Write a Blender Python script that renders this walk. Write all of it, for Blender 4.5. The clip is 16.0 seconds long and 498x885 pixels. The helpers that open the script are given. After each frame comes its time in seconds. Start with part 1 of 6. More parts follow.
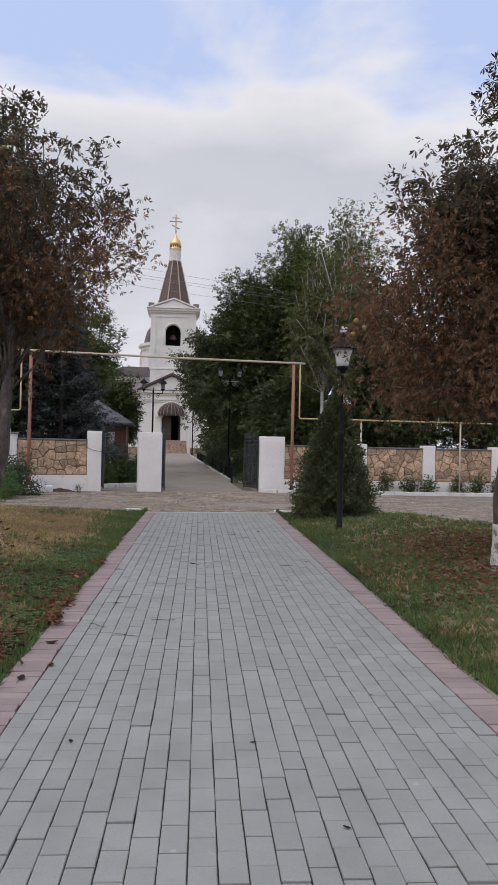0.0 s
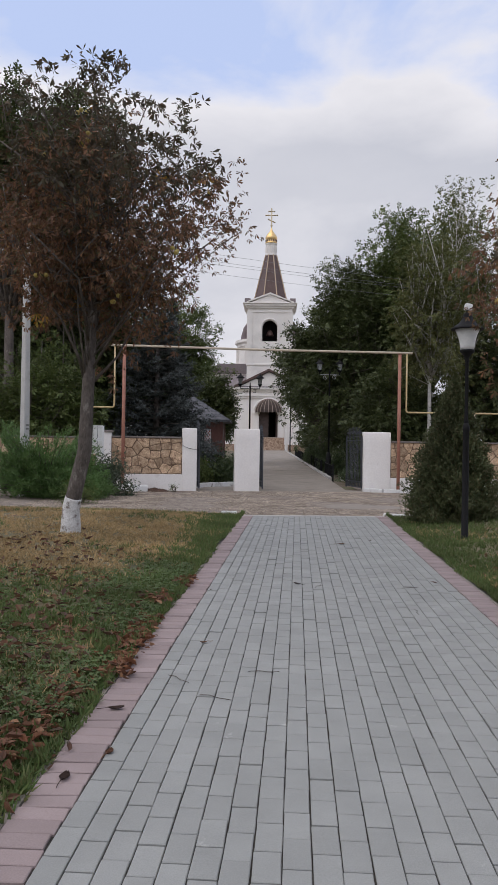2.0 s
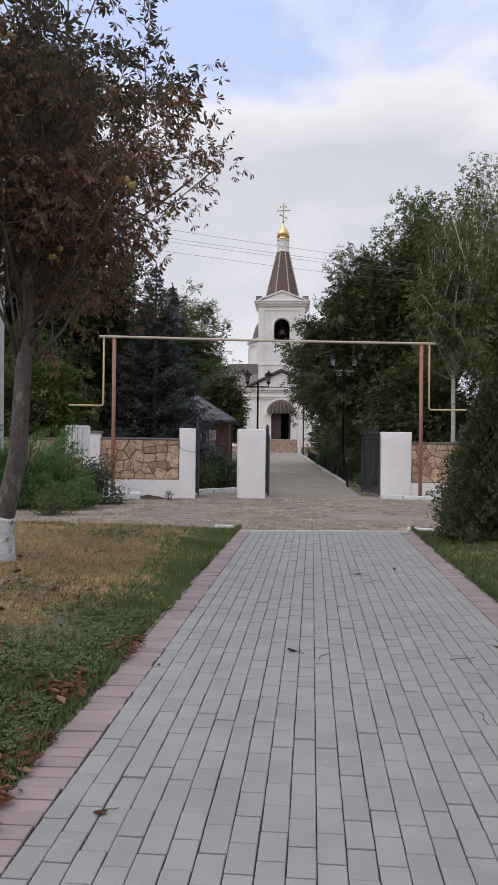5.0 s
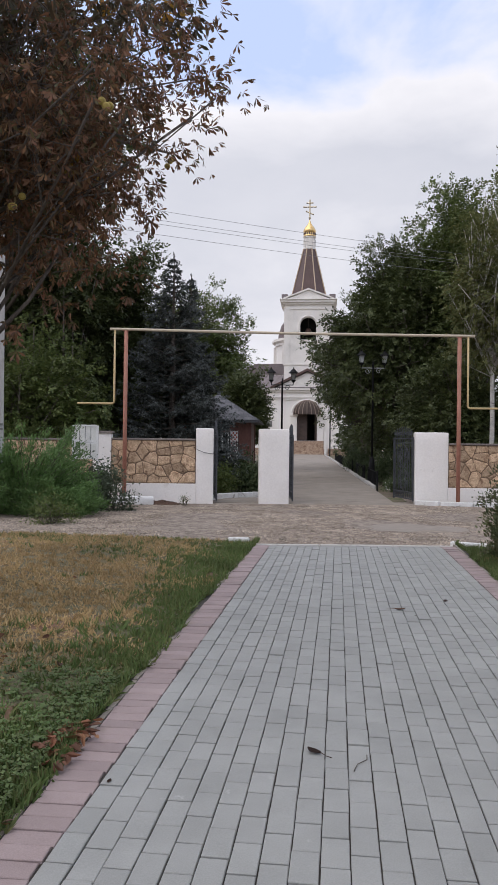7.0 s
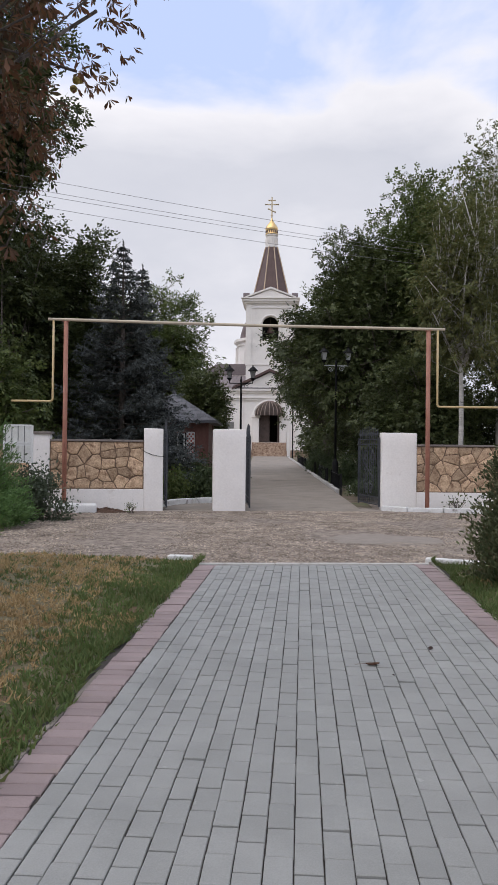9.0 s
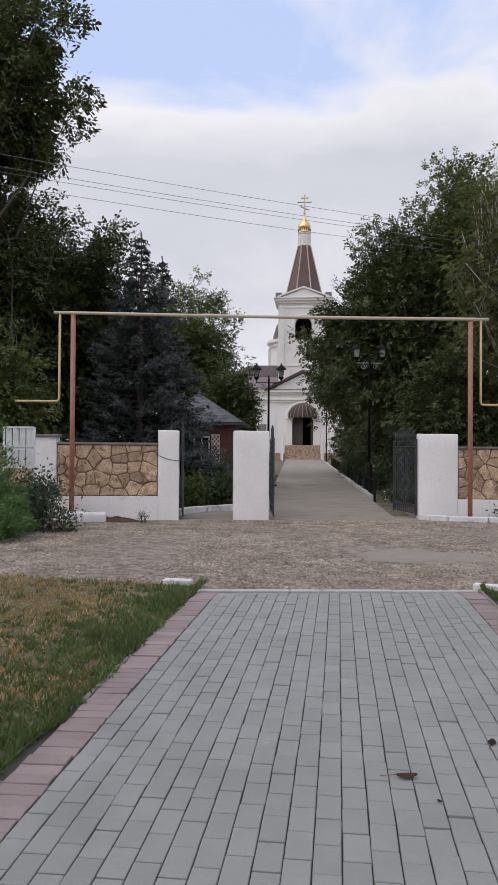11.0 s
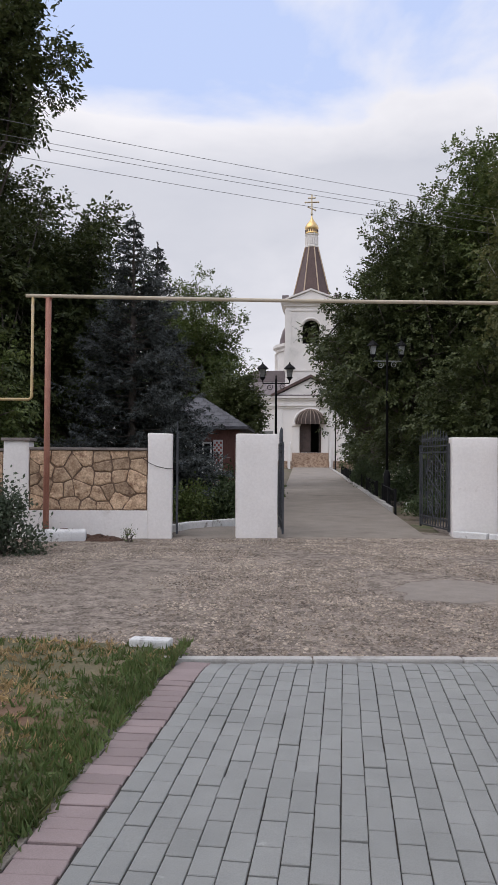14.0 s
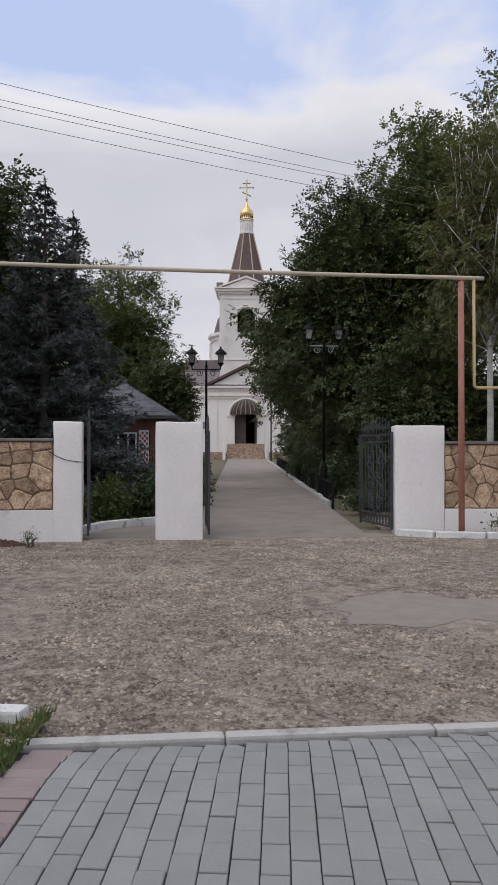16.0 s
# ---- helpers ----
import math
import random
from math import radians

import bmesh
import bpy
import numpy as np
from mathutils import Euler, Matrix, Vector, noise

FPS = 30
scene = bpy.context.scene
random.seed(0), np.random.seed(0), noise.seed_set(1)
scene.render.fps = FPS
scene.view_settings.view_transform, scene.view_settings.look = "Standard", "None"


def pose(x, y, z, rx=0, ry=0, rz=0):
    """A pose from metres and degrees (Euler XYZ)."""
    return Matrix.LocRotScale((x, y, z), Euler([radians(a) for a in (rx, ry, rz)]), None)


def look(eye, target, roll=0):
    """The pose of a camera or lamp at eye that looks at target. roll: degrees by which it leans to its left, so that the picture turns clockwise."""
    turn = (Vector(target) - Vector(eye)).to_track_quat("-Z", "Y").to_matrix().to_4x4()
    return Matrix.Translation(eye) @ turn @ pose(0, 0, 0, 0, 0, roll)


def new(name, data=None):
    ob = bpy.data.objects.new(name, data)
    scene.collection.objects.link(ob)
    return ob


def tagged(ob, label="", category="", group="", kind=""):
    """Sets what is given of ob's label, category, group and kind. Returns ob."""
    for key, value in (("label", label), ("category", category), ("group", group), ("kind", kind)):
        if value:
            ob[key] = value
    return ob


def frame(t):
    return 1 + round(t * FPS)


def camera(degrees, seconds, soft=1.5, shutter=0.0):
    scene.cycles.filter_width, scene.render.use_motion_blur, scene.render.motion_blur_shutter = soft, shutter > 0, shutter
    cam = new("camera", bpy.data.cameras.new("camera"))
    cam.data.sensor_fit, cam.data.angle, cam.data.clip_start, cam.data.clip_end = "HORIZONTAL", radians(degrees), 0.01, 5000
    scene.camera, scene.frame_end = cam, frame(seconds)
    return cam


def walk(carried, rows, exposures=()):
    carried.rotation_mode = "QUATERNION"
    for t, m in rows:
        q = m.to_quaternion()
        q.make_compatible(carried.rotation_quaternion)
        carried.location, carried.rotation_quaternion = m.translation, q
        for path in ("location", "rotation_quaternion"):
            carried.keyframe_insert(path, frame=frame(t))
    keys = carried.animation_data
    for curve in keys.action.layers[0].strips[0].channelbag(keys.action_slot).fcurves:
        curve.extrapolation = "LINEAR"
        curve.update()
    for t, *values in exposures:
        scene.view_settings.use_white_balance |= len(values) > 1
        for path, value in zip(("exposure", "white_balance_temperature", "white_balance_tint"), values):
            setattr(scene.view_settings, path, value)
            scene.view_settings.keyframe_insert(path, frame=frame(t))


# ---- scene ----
cam = camera(36.4, 16.0, soft=0.95)
METRES, EYE, TILT, LEAN, TURN = 13.09, 1.383, 0.0, 0.3, -3.7
ROWS = [
    (0.0, 0.0, 0.0, 0.0, -0.01, 0.52, -1.57),
    (0.5, -0.0008, 0.0254, 0.0007, 2.38, 0.33, -2.03),
    (1.0, -0.0016, 0.0524, -0.0001, 5.03, 0.13, -1.39),
    (1.5, -0.0067, 0.0806, 0.0003, 6.78, 0.16, -1.16),
    (2.0, -0.0134, 0.1116, 0.0006, 7.33, 0.1, -1.15),
    (2.5, -0.0148, 0.1414, 0.0016, 7.6, 0.11, -0.99),
    (3.0, -0.0172, 0.1744, -0.0001, 7.55, 0.16, -0.9),
    (3.5, -0.0156, 0.2027, -0.0005, 7.29, 0.2, -0.95),
    (4.0, -0.0134, 0.2364, -0.0003, 7.27, 0.22, -0.84),
    (6.5, -0.0202, 0.3961, -0.0016, 10.5, 0.34, -1.15),
    (7.0, -0.0251, 0.429, -0.0011, 10.45, 0.36, -1.01),
    (7.5, -0.0266, 0.4614, 0.0, 10.49, 0.35, -0.86),
    (8.0, -0.0285, 0.4918, 0.0002, 8.82, 0.51, -0.88),
    (8.5, -0.0273, 0.5222, -0.0004, 7.69, 0.56, -0.94),
    (9.0, -0.0279, 0.5562, -0.0006, 7.72, 0.54, -0.89),
    (11.5, -0.0239, 0.7094, 0.0013, 10.77, 0.91, -0.66),
    (12.0, -0.029, 0.7404, 0.0022, 10.79, 1.19, -0.66),
    (12.5, -0.0338, 0.7731, 0.0012, 10.96, 1.24, -0.7),
    (13.0, -0.0419, 0.8056, 0.0003, 10.9, 1.3, -0.69),
    (13.5, -0.0482, 0.8365, -0.0007, 10.86, 1.3, -0.6),
    (14.0, -0.0559, 0.8654, -0.002, 10.89, 1.34, -0.63),
    (14.5, -0.0607, 0.8951, -0.0025, 8.01, 1.4, -0.54),
    (15.0, -0.0622, 0.9273, -0.0011, 7.43, 1.24, 0.18),
    (15.5, -0.0634, 0.9596, -0.0019, 6.77, 1.08, -0.11),
    (16.0, -0.0597, 0.9928, -0.0019, 6.13, 0.73, -0.34),
]
walk(cam, [(t, pose(0, 0, EYE, TILT, LEAN, TURN) @ pose(METRES * x, METRES * y, METRES * z, 90 + pitch, roll, yaw)) for t, x, y, z, yaw, pitch, roll in ROWS],
     exposures=[(0.0, -0.13, 6340, 13), (4.0, -0.04, 6340, 13), (7.5, 0.09, 6340, 13), (9.5, 0.04, 6340, 13), (12.5, -0.05, 6340, 13), (14.0, 0.0, 6340, 13), (15.5, -0.15, 6340, 13)])

# ---------------------------------------------------------------- world and light
SUN_EL, SUN_AZ = 55.0, 235.0      # degrees; azimuth clockwise from +y
world = bpy.data.worlds.new("sky")
scene.world = world
world.use_nodes = True
wt = world.node_tree
wt.nodes.clear()


def wn(kind, **kw):
    n = wt.nodes.new(kind)
    for k, v in kw.items():
        if k == "inputs":
            for a, b in v.items():
                n.inputs[a].default_value = b
        else:
            setattr(n, k, v)
    return n


sky = wn("ShaderNodeTexSky", sky_type="NISHITA", sun_disc=False, sun_elevation=radians(SUN_EL), sun_rotation=radians(SUN_AZ), air_density=1.0, dust_density=2.5, ozone_density=1.5)
sky_gain = wn("ShaderNodeVectorMath", operation="SCALE", inputs={"Scale": 0.15})
coord = wn("ShaderNodeTexCoord")
stretch = wn("ShaderNodeMapping", inputs={"Scale": (1.5, 1.5, 3.4), "Location": (0.35, 0.2, 0.1)})
cloud_noise = wn("ShaderNodeTexNoise", inputs={"Scale": 1.35, "Detail": 7.0, "Roughness": 0.52, "Distortion": 0.25})
cloud_ramp = wn("ShaderNodeValToRGB")
cloud_ramp.color_ramp.elements[0].position, cloud_ramp.color_ramp.elements[1].position = 0.30, 0.58
split = wn("ShaderNodeSeparateXYZ")
low = wn("ShaderNodeMapRange", inputs={"From Min": 0.445, "From Max": 0.345, "To Min": 0.26, "To Max": 0.98})
haze = wn("ShaderNodeMix", data_type="RGBA")
haze.inputs[0].default_value, haze.inputs[7].default_value = 0.85, (0.61, 0.73, 1.02, 1)
edge = wn("ShaderNodeMath", operation="ADD")
high = wn("ShaderNodeMapRange", inputs={"From Min": 0.55, "From Max": 0.85, "To Min": 0.0, "To Max": 0.45})
both = wn("ShaderNodeMath", operation="ADD")
edge_sub = wn("ShaderNodeMath", operation="MULTIPLY_ADD", inputs={1: 2.6, 2: -1.27})
shade_noise = wn("ShaderNodeTexNoise", inputs={"Scale": 3.0, "Detail": 5.0, "Roughness": 0.55})
depth = wn("ShaderNodeMapRange", inputs={"From Min": 0.45, "From Max": 1.15, "To Min": 0.75, "To Max": -0.1})
billow = wn("ShaderNodeMath", operation="MULTIPLY_ADD", use_clamp=True, inputs={1: 0.6})
cloud_col = wn("ShaderNodeMix", data_type="RGBA")
cloud_col.inputs[6].default_value = (0.59, 0.61, 0.665, 1)
cloud_col.inputs[7].default_value = (0.92, 0.91, 0.92, 1)
mix = wn("ShaderNodeMix", data_type="RGBA")
bg = wn("ShaderNodeBackground", inputs={"Strength": 1.0})
out = wn("ShaderNodeOutputWorld")
L = wt.links.new
L(sky.outputs[0], sky_gain.inputs[0])
L(coord.outputs["Generated"], stretch.inputs[0])
L(stretch.outputs[0], cloud_noise.inputs["Vector"])
L(stretch.outputs[0], shade_noise.inputs["Vector"])
L(coord.outputs["Generated"], split.inputs[0])
L(split.outputs["Z"], low.inputs["Value"])
L(cloud_noise.outputs["Fac"], edge_sub.inputs[0])
L(split.outputs["Z"], high.inputs["Value"])
L(low.outputs[0], both.inputs[0])
L(high.outputs[0], both.inputs[1])
L(both.outputs[0], edge.inputs[0])
L(edge_sub.outputs[0], edge.inputs[1])
L(edge.outputs[0], cloud_ramp.inputs[0])
L(edge.outputs[0], depth.inputs["Value"])
L(shade_noise.outputs["Fac"], billow.inputs[0])
L(depth.outputs[0], billow.inputs[2])
L(billow.outputs[0], cloud_col.inputs[0])
L(cloud_ramp.outputs["Color"], mix.inputs[0])
L(sky_gain.outputs[0], haze.inputs[6])
L(haze.outputs[2], mix.inputs[6])
L(cloud_col.outputs[2], mix.inputs[7])
L(mix.outputs[2], bg.inputs["Color"])
L(bg.outputs[0], out.inputs["Surface"])

sun_data = bpy.data.lights.new("sun", "SUN")
sun_data.energy, sun_data.angle, sun_data.color = 1.35, radians(80), (1.0, 0.95, 0.90)
sun = new("sun", sun_data)
_a, _e = radians(SUN_AZ), radians(SUN_EL)
sun.matrix_world = look((0, 0, 40), (-40 * math.sin(_a) * math.cos(_e), -40 * math.cos(_a) * math.cos(_e), 40 - 40 * math.sin(_e)))
scene.view_settings.exposure = 0.0

# ---------------------------------------------------------------- materials
def rgb(c):
    return (*c, 1.0)


def mat(name, a, b, scale=3.0, rough=0.8, bump=0.15, fine=60.0, metal=0.0, spread=0.12, c=None, grime=None, grime_scale=0.7, grime_at=(0.55, 0.75), per_piece=0.0, stretch=(1, 1, 1), bump_dist=0.01):
    """Two-colour noise at two scales, with fine relief; grime is a third colour in patches of its own; per_piece varies the value piece by piece."""
    m = bpy.data.materials.new(name)
    m.use_nodes = True
    t = m.node_tree
    p = t.nodes["Principled BSDF"]
    geo = t.nodes.new("ShaderNodeNewGeometry")
    mp = t.nodes.new("ShaderNodeMapping")
    mp.inputs["Scale"].default_value = stretch
    t.links.new(geo.outputs["Position"], mp.inputs[0])

    def nz(sc, detail, rough_=0.6):
        n = t.nodes.new("ShaderNodeTexNoise")
        n.inputs["Scale"].default_value, n.inputs["Detail"].default_value, n.inputs["Roughness"].default_value = sc, detail, rough_
        t.links.new(mp.outputs[0], n.inputs["Vector"])
        return n

    n1, n2 = nz(scale, 6), nz(fine, 4)
    mean = t.nodes.new("ShaderNodeMath")
    mean.operation = "MULTIPLY_ADD"
    mean.inputs[1].default_value = 0.5
    half = t.nodes.new("ShaderNodeMath")
    half.operation = "MULTIPLY"
    half.inputs[1].default_value = 0.5
    t.links.new(n2.outputs["Fac"], half.inputs[0])
    t.links.new(n1.outputs["Fac"], mean.inputs[0])
    t.links.new(half.outputs[0], mean.inputs[2])
    ramp = t.nodes.new("ShaderNodeValToRGB")
    e = ramp.color_ramp.elements
    e[0].position, e[1].position = 0.5 - spread, 0.5 + spread
    e[0].color, e[1].color = rgb(a), rgb(b)
    if c:
        x = e.new(0.5)
        x.color = rgb(c)
    t.links.new(mean.outputs[0], ramp.inputs[0])
    col = ramp.outputs["Color"]
    if grime:
        g = nz(grime_scale, 8, 0.65)
        gr = t.nodes.new("ShaderNodeMapRange")
        gr.inputs["From Min"].default_value, gr.inputs["From Max"].default_value = grime_at
        t.links.new(g.outputs["Fac"], gr.inputs["Value"])
        mx = t.nodes.new("ShaderNodeMix")
        mx.data_type = "RGBA"
        t.links.new(gr.outputs[0], mx.inputs[0])
        t.links.new(col, mx.inputs[6])
        mx.inputs[7].default_value = rgb(grime)
        col = mx.outputs[2]
    if per_piece:
        info = t.nodes.new("ShaderNodeObjectInfo")
        isl = t.nodes.new("ShaderNodeNewGeometry")
        add = t.nodes.new("ShaderNodeMath")
        add.operation = "ADD"
        t.links.new(info.outputs["Random"], add.inputs[0])
        t.links.new(isl.outputs["Random Per Island"], add.inputs[1])
        fr = t.nodes.new("ShaderNodeMath")
        fr.operation = "FRACT"
        t.links.new(add.outputs[0], fr.inputs[0])
        rng = t.nodes.new("ShaderNodeMapRange")
        rng.inputs["To Min"].default_value, rng.inputs["To Max"].default_value = 1 - per_piece, 1 + per_piece
        t.links.new(fr.outputs[0], rng.inputs["Value"])
        sc = t.nodes.new("ShaderNodeVectorMath")
        sc.operation = "SCALE"
        t.links.new(col, sc.inputs[0])
        t.links.new(rng.outputs[0], sc.inputs["Scale"])
        col = sc.outputs[0]
    t.links.new(col, p.inputs["Base Color"])
    p.inputs["Roughness"].default_value, p.inputs["Metallic"].default_value = rough, metal
    if bump:
        bp = t.nodes.new("ShaderNodeBump")
        bp.inputs["Strength"].default_value, bp.inputs["Distance"].default_value = bump, bump_dist
        t.links.new(mean.outputs[0], bp.inputs["Height"])
        t.links.new(bp.outputs[0], p.inputs["Normal"])
    return m


def leaf_mat(name, colours, through_light=0.25, rough=0.6):
    """Leaves: each takes one of the colours; some light passes through."""
    m = bpy.data.materials.new(name)
    m.use_nodes = True
    t = m.node_tree
    p = t.nodes["Principled BSDF"]
    o = t.nodes["Material Output"]
    g = t.nodes.new("ShaderNodeNewGeometry")
    r = t.nodes.new("ShaderNodeValToRGB")
    e = r.color_ramp.elements
    e[0].position, e[0].color = 0.0, rgb(colours[0])
    e[1].position, e[1].color = 1.0, rgb(colours[-1])
    for i, c in enumerate(colours[1:-1]):
        x = e.new((i + 1) / (len(colours) - 1))
        x.color = rgb(c)
    t.links.new(g.outputs["Random Per Island"], r.inputs[0])
    n = t.nodes.new("ShaderNodeTexNoise")
    n.inputs["Scale"].default_value = 0.9
    t.links.new(g.outputs["Position"], n.inputs["Vector"])
    rg = t.nodes.new("ShaderNodeMapRange")
    rg.inputs["From Min"].default_value, rg.inputs["From Max"].default_value = 0.3, 0.7
    rg.inputs["To Min"].default_value, rg.inputs["To Max"].default_value = 0.75, 1.25
    t.links.new(n.outputs["Fac"], rg.inputs["Value"])
    sc = t.nodes.new("ShaderNodeVectorMath")
    sc.operation = "SCALE"
    t.links.new(r.outputs["Color"], sc.inputs[0])
    t.links.new(rg.outputs[0], sc.inputs["Scale"])
    t.links.new(sc.outputs[0], p.inputs["Base Color"])
    p.inputs["Roughness"].default_value = rough
    p.inputs["Specular IOR Level"].default_value = 0.3
    tr = t.nodes.new("ShaderNodeBsdfTranslucent")
    t.links.new(sc.outputs[0], tr.inputs["Color"])
    mx = t.nodes.new("ShaderNodeMixShader")
    mx.inputs[0].default_value = through_light
    t.links.new(p.outputs[0], mx.inputs[1])
    t.links.new(tr.outputs[0], mx.inputs[2])
    t.links.new(mx.outputs[0], o.inputs["Surface"])
    return m


M = {}
M["paver"] = mat("grey_concrete_paver", (0.246, 0.250, 0.237), (0.314, 0.317, 0.302), 2.5, 0.85, 0.28, 180, per_piece=0.055, grime=(0.45, 0.445, 0.43), grime_scale=6, grime_at=(0.66, 0.75), bump_dist=0.004)
M["pink"] = mat("pink_concrete_paver", (0.250, 0.194, 0.188), (0.328, 0.260, 0.252), 2.5, 0.85, 0.25, 180, per_piece=0.12, grime=(0.28, 0.22, 0.18), grime_scale=3, grime_at=(0.6, 0.75), bump_dist=0.004)
M["joint"] = mat("sand_joint", (0.035, 0.031, 0.027), (0.075, 0.066, 0.055), 4, 0.95, 0.4, 200)
M["kerb_stone"] = mat("concrete_kerb", (0.42, 0.405, 0.38), (0.54, 0.525, 0.50), 2, 0.9, 0.3, 90, grime=(0.2, 0.18, 0.15), grime_scale=4)
M["edging"] = mat("soiled_concrete_edging", (0.17, 0.15, 0.12), (0.30, 0.265, 0.23), 3, 0.9, 0.3, 60)
M["kerb_white"] = mat("whitewashed_kerb", (0.6, 0.6, 0.59), (0.78, 0.78, 0.77), 3, 0.85, 0.4, 50, grime=(0.24, 0.22, 0.2), grime_scale=5, grime_at=(0.56, 0.66))
M["road"] = mat("worn_gravelly_asphalt", (0.072, 0.054, 0.041), (0.365, 0.306, 0.255), 7.0, 0.95, 1.0, 30, spread=0.11, grime=(0.33, 0.28, 0.23), grime_scale=0.6, grime_at=(0.52, 0.70), bump_dist=0.035)
M["gravel"] = mat("road_gravel", (0.10, 0.076, 0.058), (0.43, 0.36, 0.29), 2, 0.9, 0.3, 60, per_piece=0.5)
M["patch"] = mat("smooth_asphalt_patch", (0.215, 0.185, 0.158), (0.30, 0.26, 0.222), 6, 0.9, 0.7, 70, spread=0.14)
M["alley"] = mat("old_concrete_paving", (0.215, 0.186, 0.156), (0.305, 0.265, 0.225), 1.2, 0.9, 0.35, 40, grime=(0.17, 0.145, 0.12), grime_scale=0.8, grime_at=(0.55, 0.75), per_piece=0.06)
M["soil"] = mat("dry_earth", (0.10, 0.075, 0.055), (0.21, 0.165, 0.12), 2, 0.95, 0.6, 30, grime=(0.09, 0.10, 0.04), grime_scale=0.8, grime_at=(0.45, 0.6), bump_dist=0.03)
M["heap"] = mat("loose_red_brown_soil", (0.045, 0.026, 0.018), (0.13, 0.075, 0.05), 7, 0.95, 1.0, 45, bump_dist=0.03)
M["turf"] = mat("lawn_soil", (0.085, 0.085, 0.042), (0.19, 0.155, 0.088), 1.5, 0.95, 0.6, 40, grime=(0.20, 0.10, 0.065), grime_scale=0.9, grime_at=(0.56, 0.68), bump_dist=0.03)
M["plaster"] = mat("white_plaster", (0.78, 0.75, 0.72), (0.87, 0.84, 0.81), 1.2, 0.85, 0.25, 22, grime=(0.57, 0.52, 0.465), grime_scale=1.6, grime_at=(0.62, 0.8))
M["mortar"] = mat("brown_mortar", (0.14, 0.092, 0.062), (0.21, 0.145, 0.10), 8, 0.95, 0.5, 90)
M["stone"] = mat("yellow_sandstone", (0.30, 0.19, 0.115), (0.66, 0.49, 0.33), 7, 0.85, 1.0, 30, spread=0.13, per_piece=0.30, grime=(0.20, 0.115, 0.072), grime_scale=6.5, grime_at=(0.54, 0.68), bump_dist=0.03)
M["stair_stone"] = mat("brown_mottled_stone_cladding", (0.19, 0.115, 0.075), (0.50, 0.38, 0.28), 5, 0.85, 0.3, 9, spread=0.1)
M["coping"] = mat("weathered_cement_coping", (0.15, 0.13, 0.12), (0.26, 0.23, 0.21), 5, 0.9, 0.4, 60)
M["yellow_pipe"] = mat("faded_yellow_pipe_paint", (0.46, 0.345, 0.16), (0.58, 0.45, 0.24), 4, 0.55, 0.1, 50, grime=(0.45, 0.38, 0.30), grime_scale=2)
M["pale_pipe"] = mat("pale_weathered_pipe_paint", (0.46, 0.40, 0.31), (0.58, 0.50, 0.38), 3, 0.6, 0.1, 50, grime=(0.36, 0.22, 0.15), grime_scale=5, grime_at=(0.62, 0.7))
M["red_post"] = mat("red_brown_post_paint", (0.30, 0.125, 0.085), (0.40, 0.185, 0.13), 5, 0.6, 0.15, 60)
M["iron"] = mat("grey_wrought_iron", (0.045, 0.05, 0.06), (0.09, 0.095, 0.105), 6, 0.5, 0.1, 60, metal=0.4)
M["black_iron"] = mat("black_painted_iron", (0.006, 0.006, 0.007), (0.012, 0.012, 0.013), 6, 0.7, 0.1, 60)
M["black_iron"].node_tree.nodes["Principled BSDF"].inputs["Specular IOR Level"].default_value = 0.2
M["church_wall"] = mat("white_church_render", (0.78, 0.745, 0.705), (0.87, 0.835, 0.795), 0.5, 0.9, 0.1, 14, grime=(0.58, 0.56, 0.53), grime_scale=0.35, grime_at=(0.55, 0.8))
M["roof_brown"] = mat("brown_sheet_metal_roof", (0.075, 0.042, 0.036), (0.115, 0.065, 0.055), 1.5, 0.45, 0.05, 12)
M["roof_grey"] = mat("dull_mauve_sheet_roof", (0.16, 0.13, 0.135), (0.22, 0.185, 0.185), 1.5, 0.5, 0.05, 12)
M["gold"] = mat("gilded_metal", (0.72, 0.48, 0.20), (0.84, 0.61, 0.30), 3, 0.30, 0.02, 30, metal=1.0)
M["cross"] = mat("tarnished_gilt_cross", (0.52, 0.43, 0.29), (0.66, 0.56, 0.40), 3, 0.4, 0.02, 30, metal=0.6)
M["rib"] = mat("pale_spire_rib", (0.45, 0.33, 0.22), (0.55, 0.42, 0.3), 3, 0.5, 0.02, 30)
M["dark_wood"] = mat("dark_door_wood", (0.045, 0.03, 0.025), (0.09, 0.06, 0.05), 3, 0.6, 0.2, 40)
# near-black colour that stands in for the shade inside porch, belfry and kiosk
M["interior_shade"] = mat("painted_interior_shade", (0.012, 0.011, 0.01), (0.02, 0.018, 0.016), 3, 0.9, 0.0, 40)
M["canopy"] = mat("brown_canopy_sheet", (0.085, 0.06, 0.05), (0.14, 0.10, 0.085), 2, 0.45, 0.05, 30)
M["canopy_rib"] = mat("pale_canopy_rib", (0.26, 0.195, 0.155), (0.34, 0.265, 0.215), 2, 0.5, 0.05, 30)
M["kiosk_wood"] = mat("red_brown_stained_timber", (0.12, 0.045, 0.035), (0.20, 0.085, 0.065), 4, 0.6, 0.2, 50, stretch=(1, 1, 0.15))
M["red_paint"] = mat("red_pattern_paint", (0.30, 0.06, 0.045), (0.38, 0.09, 0.07), 4, 0.6, 0.05, 40)
M["kiosk_roof"] = mat("slate_grey_shingle", (0.075, 0.075, 0.085), (0.14, 0.14, 0.155), 4, 0.7, 0.3, 30, per_piece=0.2)
